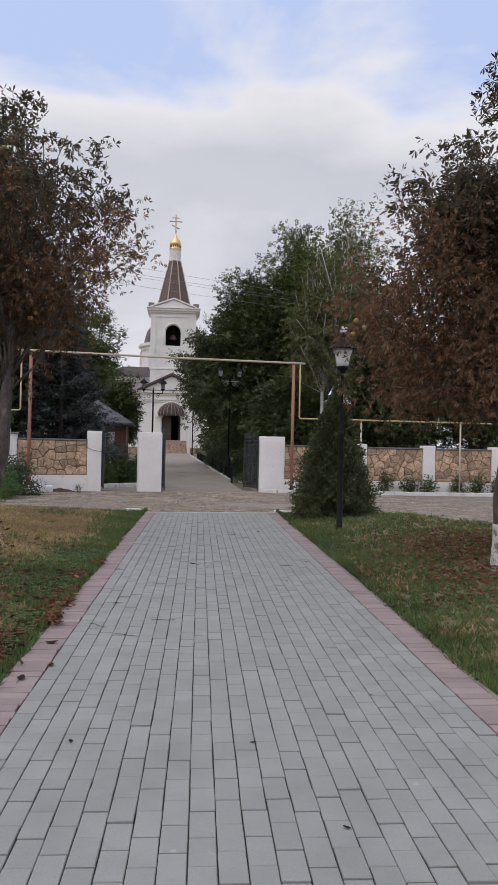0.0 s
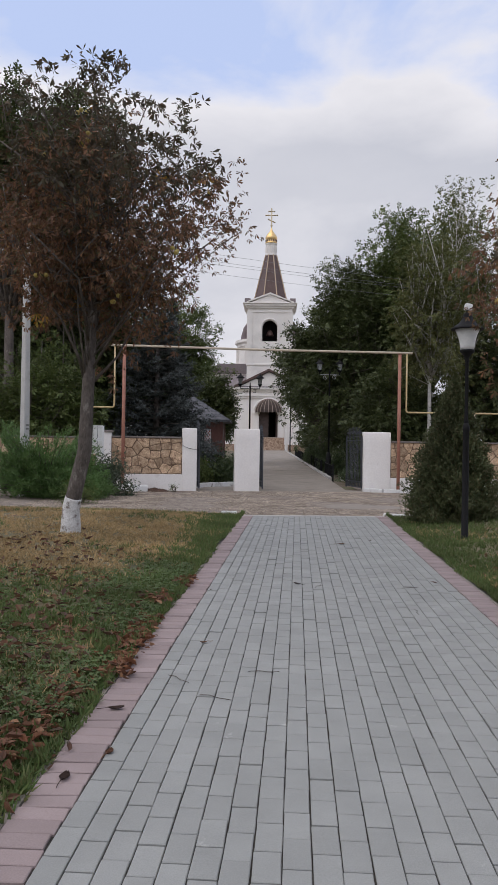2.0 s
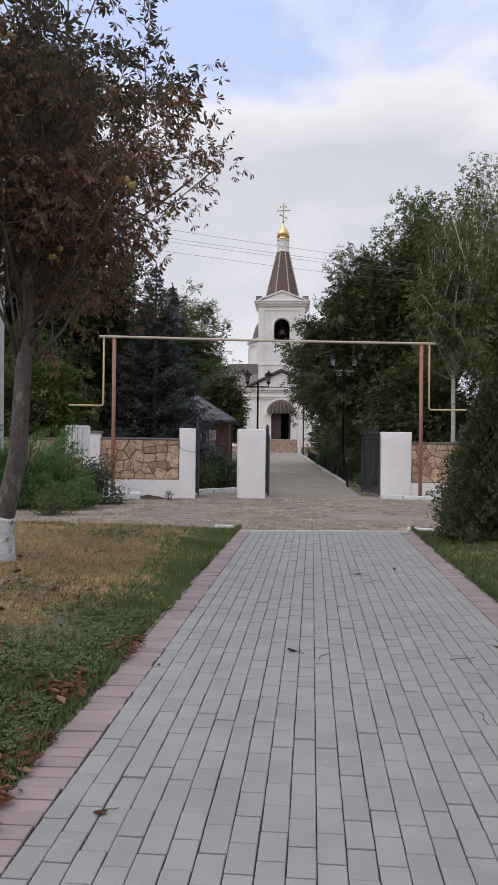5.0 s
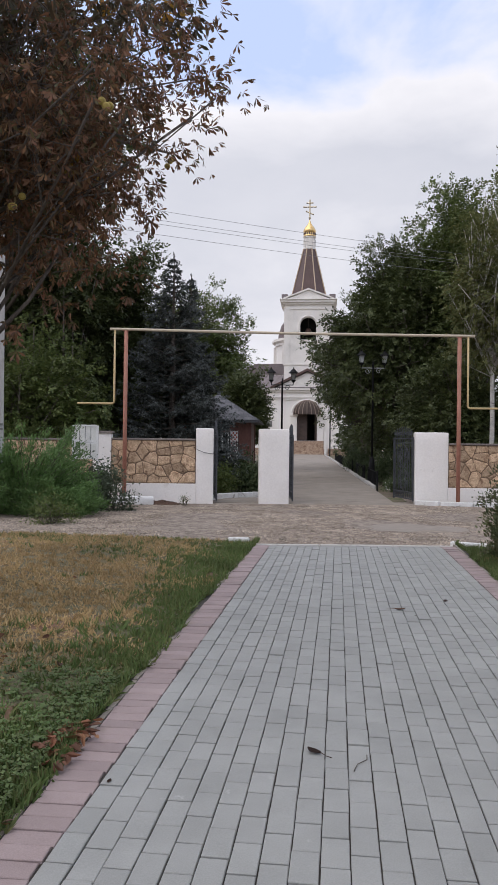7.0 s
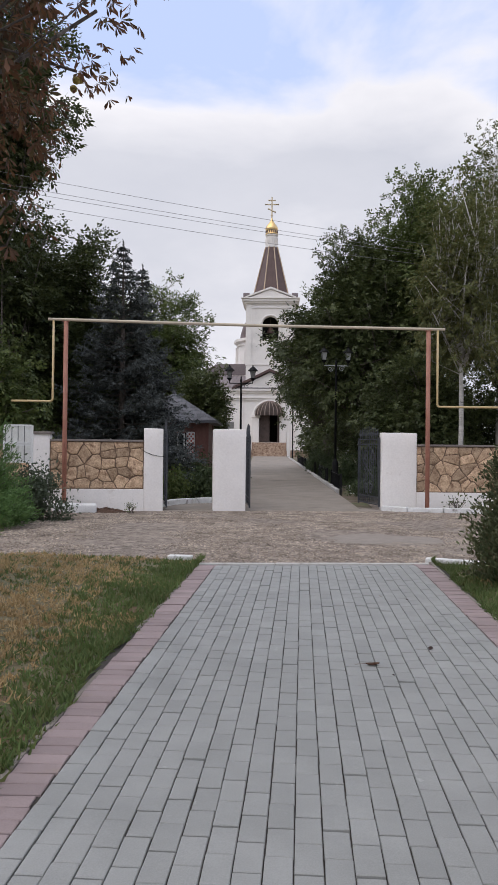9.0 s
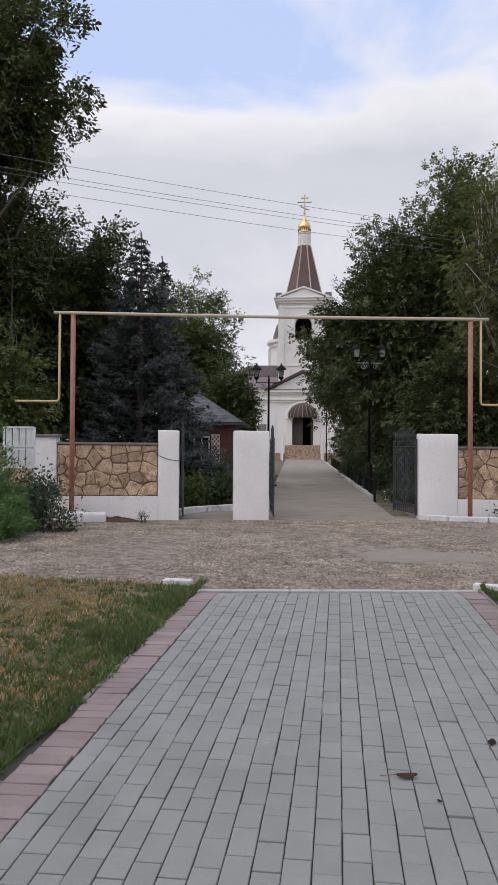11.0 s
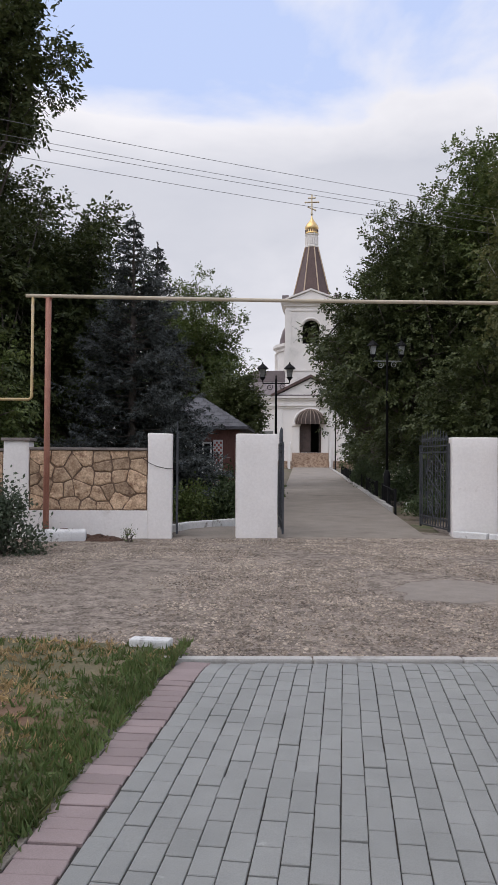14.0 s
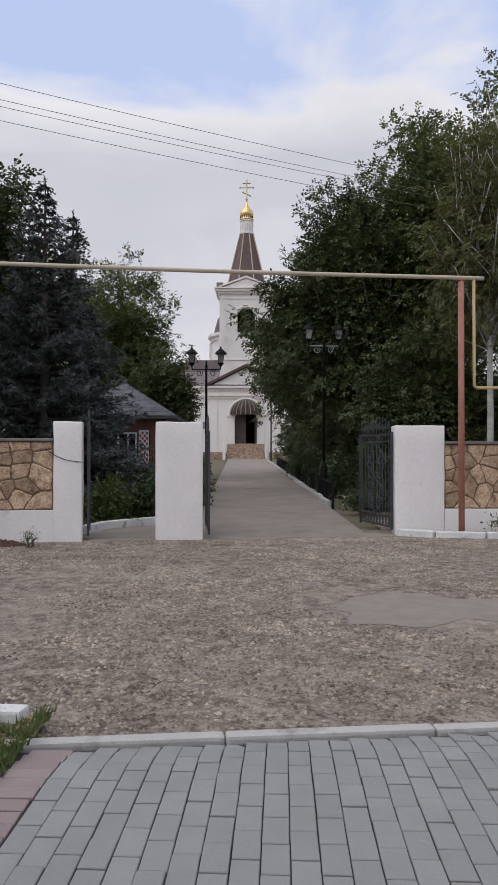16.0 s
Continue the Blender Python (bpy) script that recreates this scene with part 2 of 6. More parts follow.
M["white_paint"] = mat("white_gloss_paint", (0.68, 0.68, 0.67), (0.8, 0.8, 0.79), 3, 0.5, 0.08, 40, grime=(0.4, 0.38, 0.35), grime_scale=6, grime_at=(0.64, 0.75))
M["paper"] = mat("faded_notice_paper", (0.6, 0.6, 0.57), (0.74, 0.74, 0.71), 6, 0.8, 0.0, 40)
M["board_back"] = mat("grey_board", (0.15, 0.15, 0.14), (0.24, 0.24, 0.22), 5, 0.8, 0.1, 40)
M["concrete_pole"] = mat("pale_concrete_pole", (0.40, 0.395, 0.38), (0.52, 0.515, 0.50), 2, 0.9, 0.25, 60, grime=(0.3, 0.29, 0.27), grime_scale=2)
M["wire"] = mat("grey_cable", (0.17, 0.17, 0.18), (0.24, 0.24, 0.25), 4, 0.6, 0.0, 40)
M["bark"] = mat("grey_brown_bark", (0.055, 0.045, 0.039), (0.135, 0.113, 0.097), 7, 0.95, 1.0, 40, grime=(0.26, 0.235, 0.21), grime_scale=9, grime_at=(0.58, 0.70), stretch=(1, 1, 0.4), bump_dist=0.025)
M["birch_bark"] = mat("white_birch_bark", (0.32, 0.305, 0.28), (0.54, 0.52, 0.485), 3, 0.85, 0.3, 30, grime=(0.06, 0.055, 0.05), grime_scale=5, grime_at=(0.6, 0.66), stretch=(0.5, 0.5, 2))
M["lime"] = mat("lime_wash_on_bark", (0.42, 0.41, 0.40), (0.74, 0.73, 0.72), 7, 0.95, 0.9, 40, grime=(0.2, 0.17, 0.15), grime_scale=11, grime_at=(0.53, 0.61), bump_dist=0.02)
M["frosted"] = mat("milky_lantern_glass", (0.66, 0.66, 0.66), (0.78, 0.78, 0.77), 3, 0.3, 0.0, 30)
M["lantern_grey"] = mat("grey_lantern_glass", (0.30, 0.315, 0.315), (0.40, 0.415, 0.41), 3, 0.3, 0.0, 30)
M["rust_leaf"] = leaf_mat("rust_brown_leaf", [(0.24, 0.105, 0.052), (0.16, 0.072, 0.040), (0.30, 0.16, 0.085), (0.11, 0.055, 0.034), (0.20, 0.082, 0.044)], 0.15)
M["dead_leaf"] = leaf_mat("dead_leaf", [(0.070, 0.034, 0.021), (0.145, 0.067, 0.038), (0.21, 0.112, 0.066), (0.10, 0.054, 0.034), (0.05, 0.028, 0.02)], 0.1)
M["dark_leaf"] = leaf_mat("dark_dry_leaf", [(0.03, 0.02, 0.016), (0.07, 0.04, 0.03), (0.05, 0.035, 0.028)], 0.05)
M["chestnut"] = leaf_mat("brown_chestnut_leaf", [(0.085, 0.058, 0.034), (0.165, 0.088, 0.052), (0.235, 0.115, 0.066), (0.100, 0.070, 0.042), (0.195, 0.090, 0.056), (0.092, 0.090, 0.042), (0.30, 0.158, 0.078), (0.080, 0.053, 0.037)], 0.36)
M["yellow_leaf"] = leaf_mat("yellowed_leaf", [(0.42, 0.25, 0.03), (0.34, 0.16, 0.03), (0.30, 0.26, 0.05)], 0.3)
M["leaf_dark"] = leaf_mat("dark_green_leaf", [(0.040, 0.055, 0.020), (0.088, 0.110, 0.038), (0.060, 0.078, 0.028), (0.134, 0.152, 0.060)], 0.22, 0.5)
M["leaf_mid"] = leaf_mat("green_leaf", [(0.054, 0.080, 0.022), (0.098, 0.134, 0.038), (0.140, 0.168, 0.054), (0.072, 0.098, 0.029)], 0.28, 0.5)
M["leaf_birch"] = leaf_mat("olive_birch_leaf", [(0.105, 0.118, 0.040), (0.150, 0.158, 0.060), (0.080, 0.098, 0.033), (0.185, 0.170, 0.060)], 0.35)
M["leaf_grey"] = leaf_mat("grey_green_leaf", [(0.07, 0.09, 0.055), (0.11, 0.135, 0.09), (0.045, 0.065, 0.035)], 0.2)
M["husk"] = mat("chestnut_husk", (0.30, 0.21, 0.05), (0.42, 0.34, 0.09), 12, 0.7, 0.6, 120)
M["chestnut_green"] = leaf_mat("olive_brown_chestnut_leaf", [(0.062, 0.052, 0.034), (0.090, 0.076, 0.044), (0.056, 0.044, 0.031), (0.130, 0.082, 0.048), (0.088, 0.088, 0.050), (0.070, 0.062, 0.042)], 0.3)
M["spruce"] = leaf_mat("blue_spruce_needle", [(0.024, 0.029, 0.026), (0.046, 0.054, 0.049), (0.075, 0.084, 0.079), (0.034, 0.038, 0.033)], 0.05)
# blue-grey shoots, lighter than the needles: light on the tips is in the colour
M["spruce_lit_tip"] = leaf_mat("blue_grey_lit_spruce_shoot", [(0.078, 0.090, 0.089), (0.125, 0.139, 0.139), (0.098, 0.110, 0.107), (0.165, 0.180, 0.180)], 0.08)
M["thuja"] = leaf_mat("thuja_spray", [(0.046, 0.064, 0.028), (0.090, 0.110, 0.048), (0.135, 0.146, 0.070), (0.064, 0.082, 0.035), (0.150, 0.122, 0.066)], 0.12)
M["juniper"] = leaf_mat("juniper_spray", [(0.070, 0.135, 0.040), (0.115, 0.205, 0.062), (0.155, 0.250, 0.088), (0.082, 0.150, 0.046)], 0.18)
M["hedge"] = leaf_mat("hedge_leaf", [(0.032, 0.050, 0.020), (0.055, 0.080, 0.032), (0.082, 0.105, 0.045)], 0.15)
M["flower"] = leaf_mat("faded_pink_flower", [(0.5, 0.2, 0.18), (0.6, 0.35, 0.3), (0.45, 0.12, 0.1)], 0.2)


M["clover"] = leaf_mat("clover_leaf", [(0.070, 0.118, 0.036), (0.098, 0.146, 0.050), (0.125, 0.165, 0.066), (0.085, 0.105, 0.042)], 0.25)
M["grass_green"] = leaf_mat("green_grass_blade", [(0.074, 0.118, 0.036), (0.105, 0.160, 0.048), (0.145, 0.195, 0.066), (0.150, 0.150, 0.060), (0.088, 0.138, 0.040)], 0.28)
M["grass_dry"] = leaf_mat("dry_grass_blade", [(0.32, 0.215, 0.105), (0.52, 0.385, 0.20), (0.41, 0.285, 0.145), (0.26, 0.20, 0.09)], 0.25)


# ---------------------------------------------------------------- mesh helpers
def empty(name, label, category, at=(0, 0, 0), rz=0.0, group="", kind=""):
    ob = new(name)
    ob.empty_display_size = 0.2
    ob.matrix_world = pose(*at, 0, 0, rz)
    return tagged(ob, label, category, group, kind)


def to_mesh(name, bm, material):
    me = bpy.data.meshes.new(name)
    bm.normal_update()
    bm.to_mesh(me)
    bm.free()
    me.materials.append(material)
    return me


def part(name, bm, material, parent=None, label="", smooth=False):
    """Links a bmesh as one mesh object under a thing or a part (its vertices are in the parent's own space)."""
    me = to_mesh(name, bm, material)
    if smooth:
        me.polygons.foreach_set("use_smooth", [True] * len(me.polygons))
    ob = new(name, me)
    if parent:
        ob.parent = parent
    return tagged(ob, label)


def raw(name, verts, faces, material, parent=None, label="", kind="", smooth=False):
    """The same from arrays: verts (n, 3), faces (m, k)."""
    verts, faces = np.asarray(verts, np.float32), np.asarray(faces, np.int32)
    me = bpy.data.meshes.new(name)
    k = faces.shape[1]
    me.vertices.add(len(verts))
    me.vertices.foreach_set("co", verts.ravel())
    me.loops.add(faces.size)
    me.loops.foreach_set("vertex_index", faces.ravel())
    me.polygons.add(len(faces))
    me.polygons.foreach_set("loop_start", np.arange(0, faces.size, k, dtype=np.int32))
    me.polygons.foreach_set("use_smooth", np.full(len(faces), smooth))
    me.update(calc_edges=True)
    me.materials.append(material)
    ob = new(name, me)
    if parent:
        ob.parent = parent
    return tagged(ob, label, kind=kind)


def box(bm, x0, x1, y0, y1, z0, z1, bevel=0.0):
    g = bmesh.ops.create_cube(bm, size=1.0)
    vs = g["verts"]
    for v in vs:
        v.co = Vector(((x0 + x1) / 2 + v.co.x * (x1 - x0), (y0 + y1) / 2 + v.co.y * (y1 - y0), (z0 + z1) / 2 + v.co.z * (z1 - z0)))
    if bevel:
        es = list({e for v in vs for e in v.link_edges})
        bmesh.ops.bevel(bm, geom=es, offset=bevel, segments=2, affect="EDGES", profile=0.6)
    return bm


def boxed(*a, bevel=0.0):
    return box(bmesh.new(), *a, bevel=bevel)


def tube(bm, pts, radii, sides=8, cap=True):
    """A tapered tube along points."""
    pts = [Vector(p) for p in pts]
    rings = []
    side = Vector((1, 0, 0))
    for i, p in enumerate(pts):
        d = (pts[min(i + 1, len(pts) - 1)] - pts[max(i - 1, 0)]).normalized()
        u = side - d * side.dot(d)
        if u.length < 0.05:
            u = Vector((0, 1, 0)) - d * d.y
        u.normalize()
        side = u
        w = d.cross(u)
        r = radii[i] if hasattr(radii, "__len__") else radii
        rings.append([bm.verts.new(p + (u * math.cos(2 * math.pi * k / sides) + w * math.sin(2 * math.pi * k / sides)) * r) for k in range(sides)])
    for a, b in zip(rings, rings[1:]):
        for k in range(sides):
            bm.faces.new((a[k], a[(k + 1) % sides], b[(k + 1) % sides], b[k]))
    if cap:
        bm.faces.new(rings[0][::-1])
        bm.faces.new(rings[-1])
    return bm


def tubed(pts, radii, sides=8):
    return tube(bmesh.new(), pts, radii, sides)


def lathe(bm, profile, sides=24, at=(0, 0, 0), turn=0.0):
    """A body of revolution from (radius, z)."""
    rings = []
    for r, z in profile:
        rings.append([bm.verts.new((at[0] + r * math.cos(2 * math.pi * k / sides + turn), at[1] + r * math.sin(2 * math.pi * k / sides + turn), at[2] + z)) for k in range(sides)])
    for a, b in zip(rings, rings[1:]):
        for k in range(sides):
            bm.faces.new((a[k], a[(k + 1) % sides], b[(k + 1) % sides], b[k]))
    bm.faces.new(rings[0][::-1])
    bm.faces.new(rings[-1])
    return bm


def prism(bm, poly, y0, y1):
    """A polygon in x and z (counter-clockwise seen from -y), pulled from y0 to y1."""
    a = [bm.verts.new((x, y0, z)) for x, z in poly]
    b = [bm.verts.new((x, y1, z)) for x, z in poly]
    bm.faces.new(a)
    bm.faces.new(b[::-1])
    n = len(poly)
    for i in range(n):
        bm.faces.new((a[i], b[i], b[(i + 1) % n], a[(i + 1) % n]))
    return bm


def slab(bm, poly, z0, z1):
    """A polygon in x and y (counter-clockwise), from z0 up to z1; z1 may be a function of x and y."""
    f = z1 if callable(z1) else (lambda x, y: z1)
    a = [bm.verts.new((x, y, z0)) for x, y in poly]
    b = [bm.verts.new((x, y, f(x, y))) for x, y in poly]
    bm.faces.new(a[::-1])
    bm.faces.new(b)
    n = len(poly)
    for i in range(n):
        bm.faces.new((a[i], a[(i + 1) % n], b[(i + 1) % n], b[i]))
    return bm


# ---------------------------------------------------------------- heights of the ground
WALL_TURN = 10.5                    # the gate wall's turn from the x axis
GATE = (-1.28, 25.95)               # the front corner of the middle pier


def wall_y(x):
    return GATE[1] + (x - GATE[0]) * math.tan(radians(WALL_TURN))


def alley_z(y):
    if y < 26:
        return -0.13
    return -0.13 + min((y - 26) / 56.0, 1.0) * 0.95


def kerb_y(x):
    """The near edge of the road along the end of the paved walk."""
    return 16.60 + (x + 1.15) * 0.15


def walk_z(x, y):
    """The paved walk, which dips to the road at its end."""
    d = max(0.0, y - (kerb_y(x) - 0.55))
    return -0.10 * (d / 0.55) ** 2 * 0.6


def lawn_z(x, y):
    away = min(max(-1.2 - x, x - 1.78, 0.0) / 2.0, 1.0)
    z = -0.012 + 0.19 * away ** 0.9 + 0.02 * noise.noise((x * 0.8, y * 0.8, 0.3))
    end = min(max(0.0, y - 14.6) / 2.4, 1.0)
    return z * (1 - 0.8 * end) - 0.05 * end


def road_z(x, y):
    return -0.085 - 0.045 * min(max((y - 17) / 8, 0), 1) + 0.012 * noise.noise((x * 0.5, y * 0.5, 1.7))


# ---------------------------------------------------------------- ground, road, lawns
def sheet(name, xs, ys, zf, material, inside=None):
    """A grid with heights zf; cells outside are left out."""
    nx, ny = len(xs), len(ys)
    v = np.array([(x, y, zf(x, y)) for y in ys for x in xs])
    f = []
    for j in range(ny - 1):
        for i in range(nx - 1):
            if inside is None or inside((xs[i] + xs[i + 1]) / 2, (ys[j] + ys[j + 1]) / 2):
                f.append((j * nx + i, j * nx + i + 1, (j + 1) * nx + i + 1, (j + 1) * nx + i))
    return raw(name, v, f, material, smooth=True)


def ground_z(x, y):
    if y < 27.3:
        return -0.30
    return alley_z(y) - 0.10 + 0.05 * noise.noise((x * 0.3, y * 0.3, 5.0))


gx = [-3000, -800, -300, -120, -60, -40, *np.arange(-30, 30.1, 2.0), 40, 60, 120, 300, 800, 3000]
gy = [-3000, -600, -120, -40, -10, 8, 20, 27, 27.6, *np.arange(29, 86, 3.0), 95, 120, 200, 500, 1200, 3500]
tagged(sheet("ground", gx, gy, ground_z, M["soil"]), "dry bare earth ground with sparse green growth", "ground", kind="structure")

rx = [-60, -40, -30, -22, -16, -12, -9, *np.arange(-8, 10.1, 0.4), 12, 15, 18, 24, 32, 45, 60]
ry = [*np.arange(-6, 12, 3.0), *np.arange(12, 28.5, 0.35), 30]
tagged(sheet("road", rx, ry, road_z, M["road"], lambda x, y: y > 12 and (y < wall_y(x) + 1.4 or x > 2)), "worn grey-brown gravelly asphalt road crossing in front of the gate", "road", kind="structure")

# a smoother repair in the road
bm = bmesh.new()
ring = []
for k in range(48):
    a = 2 * math.pi * k / 48
    r = 1 + 0.45 * noise.noise((math.cos(a) * 1.5, math.sin(a) * 1.5, 9)) + 0.3 * noise.noise((math.cos(a) * 5, math.sin(a) * 5, 3))
    x, y = 1.45 + 0.95 * r * math.cos(a), 20.15 + 0.75 * r * math.sin(a)
    ring.append(bm.verts.new((x, y, road_z(x, y) + 0.003)))
bm.faces.new(ring)
bmesh.ops.triangulate(bm, faces=bm.faces[:])
tagged(part("road_patch", bm, M["patch"]), "smooth grey asphalt repair patch in the road", "road patch", kind="structure")


def gravel(n, seed):
    """Loose and half-bedded stones of the worn surface."""
    rng = np.random.default_rng(seed)
    x, y = rng.uniform(-6.5, 7.5, n), rng.uniform(16.7, 26.4, n)
    keep = (y > [kerb_y(a) + 0.12 if -1.3 < a < 1.9 else (left_edge(a) if a < 0 else right_edge(a)) + 0.1 for a in x]) & (y < [wall_y(a) - 0.1 for a in x]) & (((x - 1.45) / 1.0) ** 2 + ((y - 20.15) / 0.8) ** 2 > 1)
    keep &= np.array([noise.noise((a * 0.55, b * 0.8, 2.0)) > -0.35 + 0.4 * r for a, b, r in zip(x, y, rng.random(n))])
    x, y = x[keep], y[keep]
    n = len(x)
    c = np.stack([x, y, [road_z(a, b) for a, b in zip(x, y)]], 1)
    s = 0.007 + 0.017 * rng.random(n) ** 2.2
    oct_ = np.array([(1, 0, 0.1), (0, 1, 0), (-1, 0, 0.05), (0, -1, 0.1), (0.1, 0.1, 0.75)])
    a = rng.uniform(0, 6.28, n)
    rot = np.stack([np.stack([np.cos(a), -np.sin(a)], 1), np.stack([np.sin(a), np.cos(a)], 1)], 1)
    st = np.stack([s * rng.uniform(0.8, 1.6, n), s], 1)
    v = np.zeros((n, 5, 3))
    v[:, :, :2] = np.einsum("nij,nkj->nki", rot, oct_[None, :, :2] * st[:, None, :])
    v[:, :, 2] = oct_[None, :, 2] * s[:, None] * 1.1 - 0.001
    v += c[:, None]
    f = np.array([(0, 1, 4), (1, 2, 4), (2, 3, 4), (3, 0, 4)])
    return tagged(raw("gravel", v.reshape(-1, 3), (f[None] + 5 * np.arange(n)[:, None, None]).reshape(-1, 3), M["gravel"], kind="stuff"), "loose brown-grey gravel on the worn road", "gravel")


def left_edge(x):
    return 17.02 + (-1.3 - x) * 0.05


def right_edge(x):
    return float(np.interp(x, [1.7, 2.6, 3.7, 4.15, 4.5, 5.2, 60], [17.25, 16.75, 16.3, 15.2, 13.7, 13.2, 13.4]))


gravel(120000, 21)

lx = [-60, -40, -25, -18, -14, -11, -9, *np.arange(-8, -1.2, 0.25), -1.17]
ly = [-40, -20, -10, -6, -3, *np.arange(-1, 17.0, 0.25), 17.0]
tagged(sheet("lawn_left", lx, ly, lambda x, y: lawn_z(x, y), M["turf"]), "patchy lawn of dry yellow and green grass", "lawn", kind="structure")
lx2 = [1.77, *np.arange(1.9, 9.0, 0.25), 10, 12, 15, 20, 30, 45, 60]
fan = raw("lawn_right", [(x, -40 + (right_edge(x) + 40) * k, lawn_z(x, -40 + (right_edge(x) + 40) * k)) for k in [0, 0.4, 0.6, *np.linspace(0.68, 1, 72)] for x in lx2], [(j * len(lx2) + i, j * len(lx2) + i + 1, (j + 1) * len(lx2) + i + 1, (j + 1) * len(lx2) + i) for j in range(74) for i in range(len(lx2) - 1)], M["turf"], smooth=True)
tagged(fan, "green lawn with reddish leaf litter", "lawn", kind="structure")
rim = bmesh.new()
edge_pts = [(x, right_edge(x)) for x in lx2]
for (xa, ya), (xb, yb) in zip(edge_pts, edge_pts[1:]):
    rim.faces.new([rim.verts.new(p) for p in ((xa, ya, lawn_z(xa, ya)), (xb, yb, lawn_z(xb, yb)), (xb, yb, -0.3), (xa, ya, -0.3))])
tagged(part("lawn_bank", rim, M["soil"]), "low earth edge of the lawn at the road", "lawn edge", kind="structure")

# low concrete banks that carry the lawns' edges down to the road
bm = slab(bmesh.new(), [(-60, 16.9), (-1.32, 16.9), (-1.32, 17.06), (-60, 19.9)], -0.3, -0.065)
tagged(part("lawn_kerb", bm, M["edging"]), "low worn concrete edge of the lawn", "kerb", kind="structure")


# ---------------------------------------------------------------- kerbs
def kerb_run(name, pts, w, h, material, label, gap=0.012, unit=1.0, zf=None):
    """Kerb stones laid end to end along a line in plan."""
    top = empty(name, label, "kerb", kind="structure")
    for (x0, y0), (x1, y1) in zip(pts, pts[1:]):
        length = math.hypot(x1 - x0, y1 - y0)
        n = max(1, round(length / unit))
        turn = math.atan2(y1 - y0, x1 - x0)
        for i in range(n):
            t = (i + 0.5) / n
            x, y = x0 + (x1 - x0) * t, y0 + (y1 - y0) * t
            z = zf(x, y) if zf else 0.0
            j = random.uniform(-1, 1)
            ob = part("kerb_stone", boxed(-length / n / 2 + gap, length / n / 2 - gap, -w / 2, w / 2, -0.2, h + 0.006 * j, bevel=0.018), material, top)
            ob.matrix_basis = pose(x, y, z, 1.2 * j, 0.4 * j, math.degrees(turn) + 0.8 * j)
    return top


kerb_run("kerb", [(-1.28, kerb_y(-1.28) + 0.05), (1.9, kerb_y(1.9) + 0.05)], 0.09, -0.035, M["kerb_stone"], "pale concrete kerb at the end of the paved walk", gap=0.003)
kerb_run("kerb", [(-1.62, 17.0), (-1.28, 16.98)], 0.13, 0.018, M["kerb_white"], "short whitewashed kerb at the corner of the lawn")
kerb_run("kerb", [(1.72, 17.33), (2.45, 17.05)], 0.12, 0.0, M["kerb_white"], "short whitewashed kerb beside the thuja")
kerb_run("kerb", [(4.3, 13.15), (5.7, 13.2)], 0.14, 0.03, M["kerb_stone"], "worn concrete kerb at the lawn corner")

# ---------------------------------------------------------------- gate wall, its own axes: u along it, v into the yard
gate_m = pose(GATE[0], GATE[1], 0, 0, 0, WALL_TURN)


def pier(name, u0, u1, depth, z1, m, label, cap=0.0):
    bm = boxed(u0, u1, 0, depth, -0.35, z1, bevel=0.022)
    bmesh.ops.subdivide_edges(bm, edges=[e for e in bm.edges if e.calc_length() > 0.35], cuts=6, use_grid_fill=True)
    for v in bm.verts:
        v.co += Vector((noise.noise(v.co * 3.1), noise.noise(v.co * 3.1 + Vector((9, 0, 0))), noise.noise(v.co * 2.3 + Vector((0, 7, 0))))) * 0.009
    ob = part(name, bm, M["plaster"], None, smooth=True)
    ob.matrix_world = m
    return tagged(ob, label, "gate pier", "piers of the gate wall")


def clip(poly, px, pz, nx, nz):
    """The part of a polygon on the side of the line away from n."""
    res = []
    for (ax, az), (bx, bz) in zip(poly, poly[1:] + poly[:1]):
        da, db = (ax - px) * nx + (az - pz) * nz, (bx - px) * nx + (bz - pz) * nz
        if da <= 0:
            res.append((ax, az))
        if da * db < 0:
            t = da / (da - db)
            res.append((ax + (bx - ax) * t, az + (bz - az) * t))
    return res


def flagstones(u0, u1, z0, z1, rng, cell=0.29):
    """Irregular cells that fill a panel."""
    seeds = []
    nu, nz = max(2, round((u1 - u0) / cell)), max(2, round((z1 - z0) / (cell * 0.85)))
    for i in range(nu):
        for j in range(nz):
            if rng.random() < 0.14:
                continue
            shift = 0.5 if j % 2 else 0.0
            seeds.append((u0 + (i + 0.25 + shift * 0.5 + rng.uniform(-0.46, 0.56)) * (u1 - u0) / nu, z0 + (j + 0.5 + rng.uniform(-0.44, 0.44)) * (z1 - z0) / nz))
    cells = []
    for i, (sx, sz) in enumerate(seeds):
        poly = [(u0, z0), (u1, z0), (u1, z1), (u0, z1)]
        for k, (tx, tz) in enumerate(seeds):
            if k != i and poly:
                poly = clip(poly, (sx + tx) / 2, (sz + tz) / 2, tx - sx, tz - sz)
        if len(poly) > 2:
            cells.append(poly)
    return cells


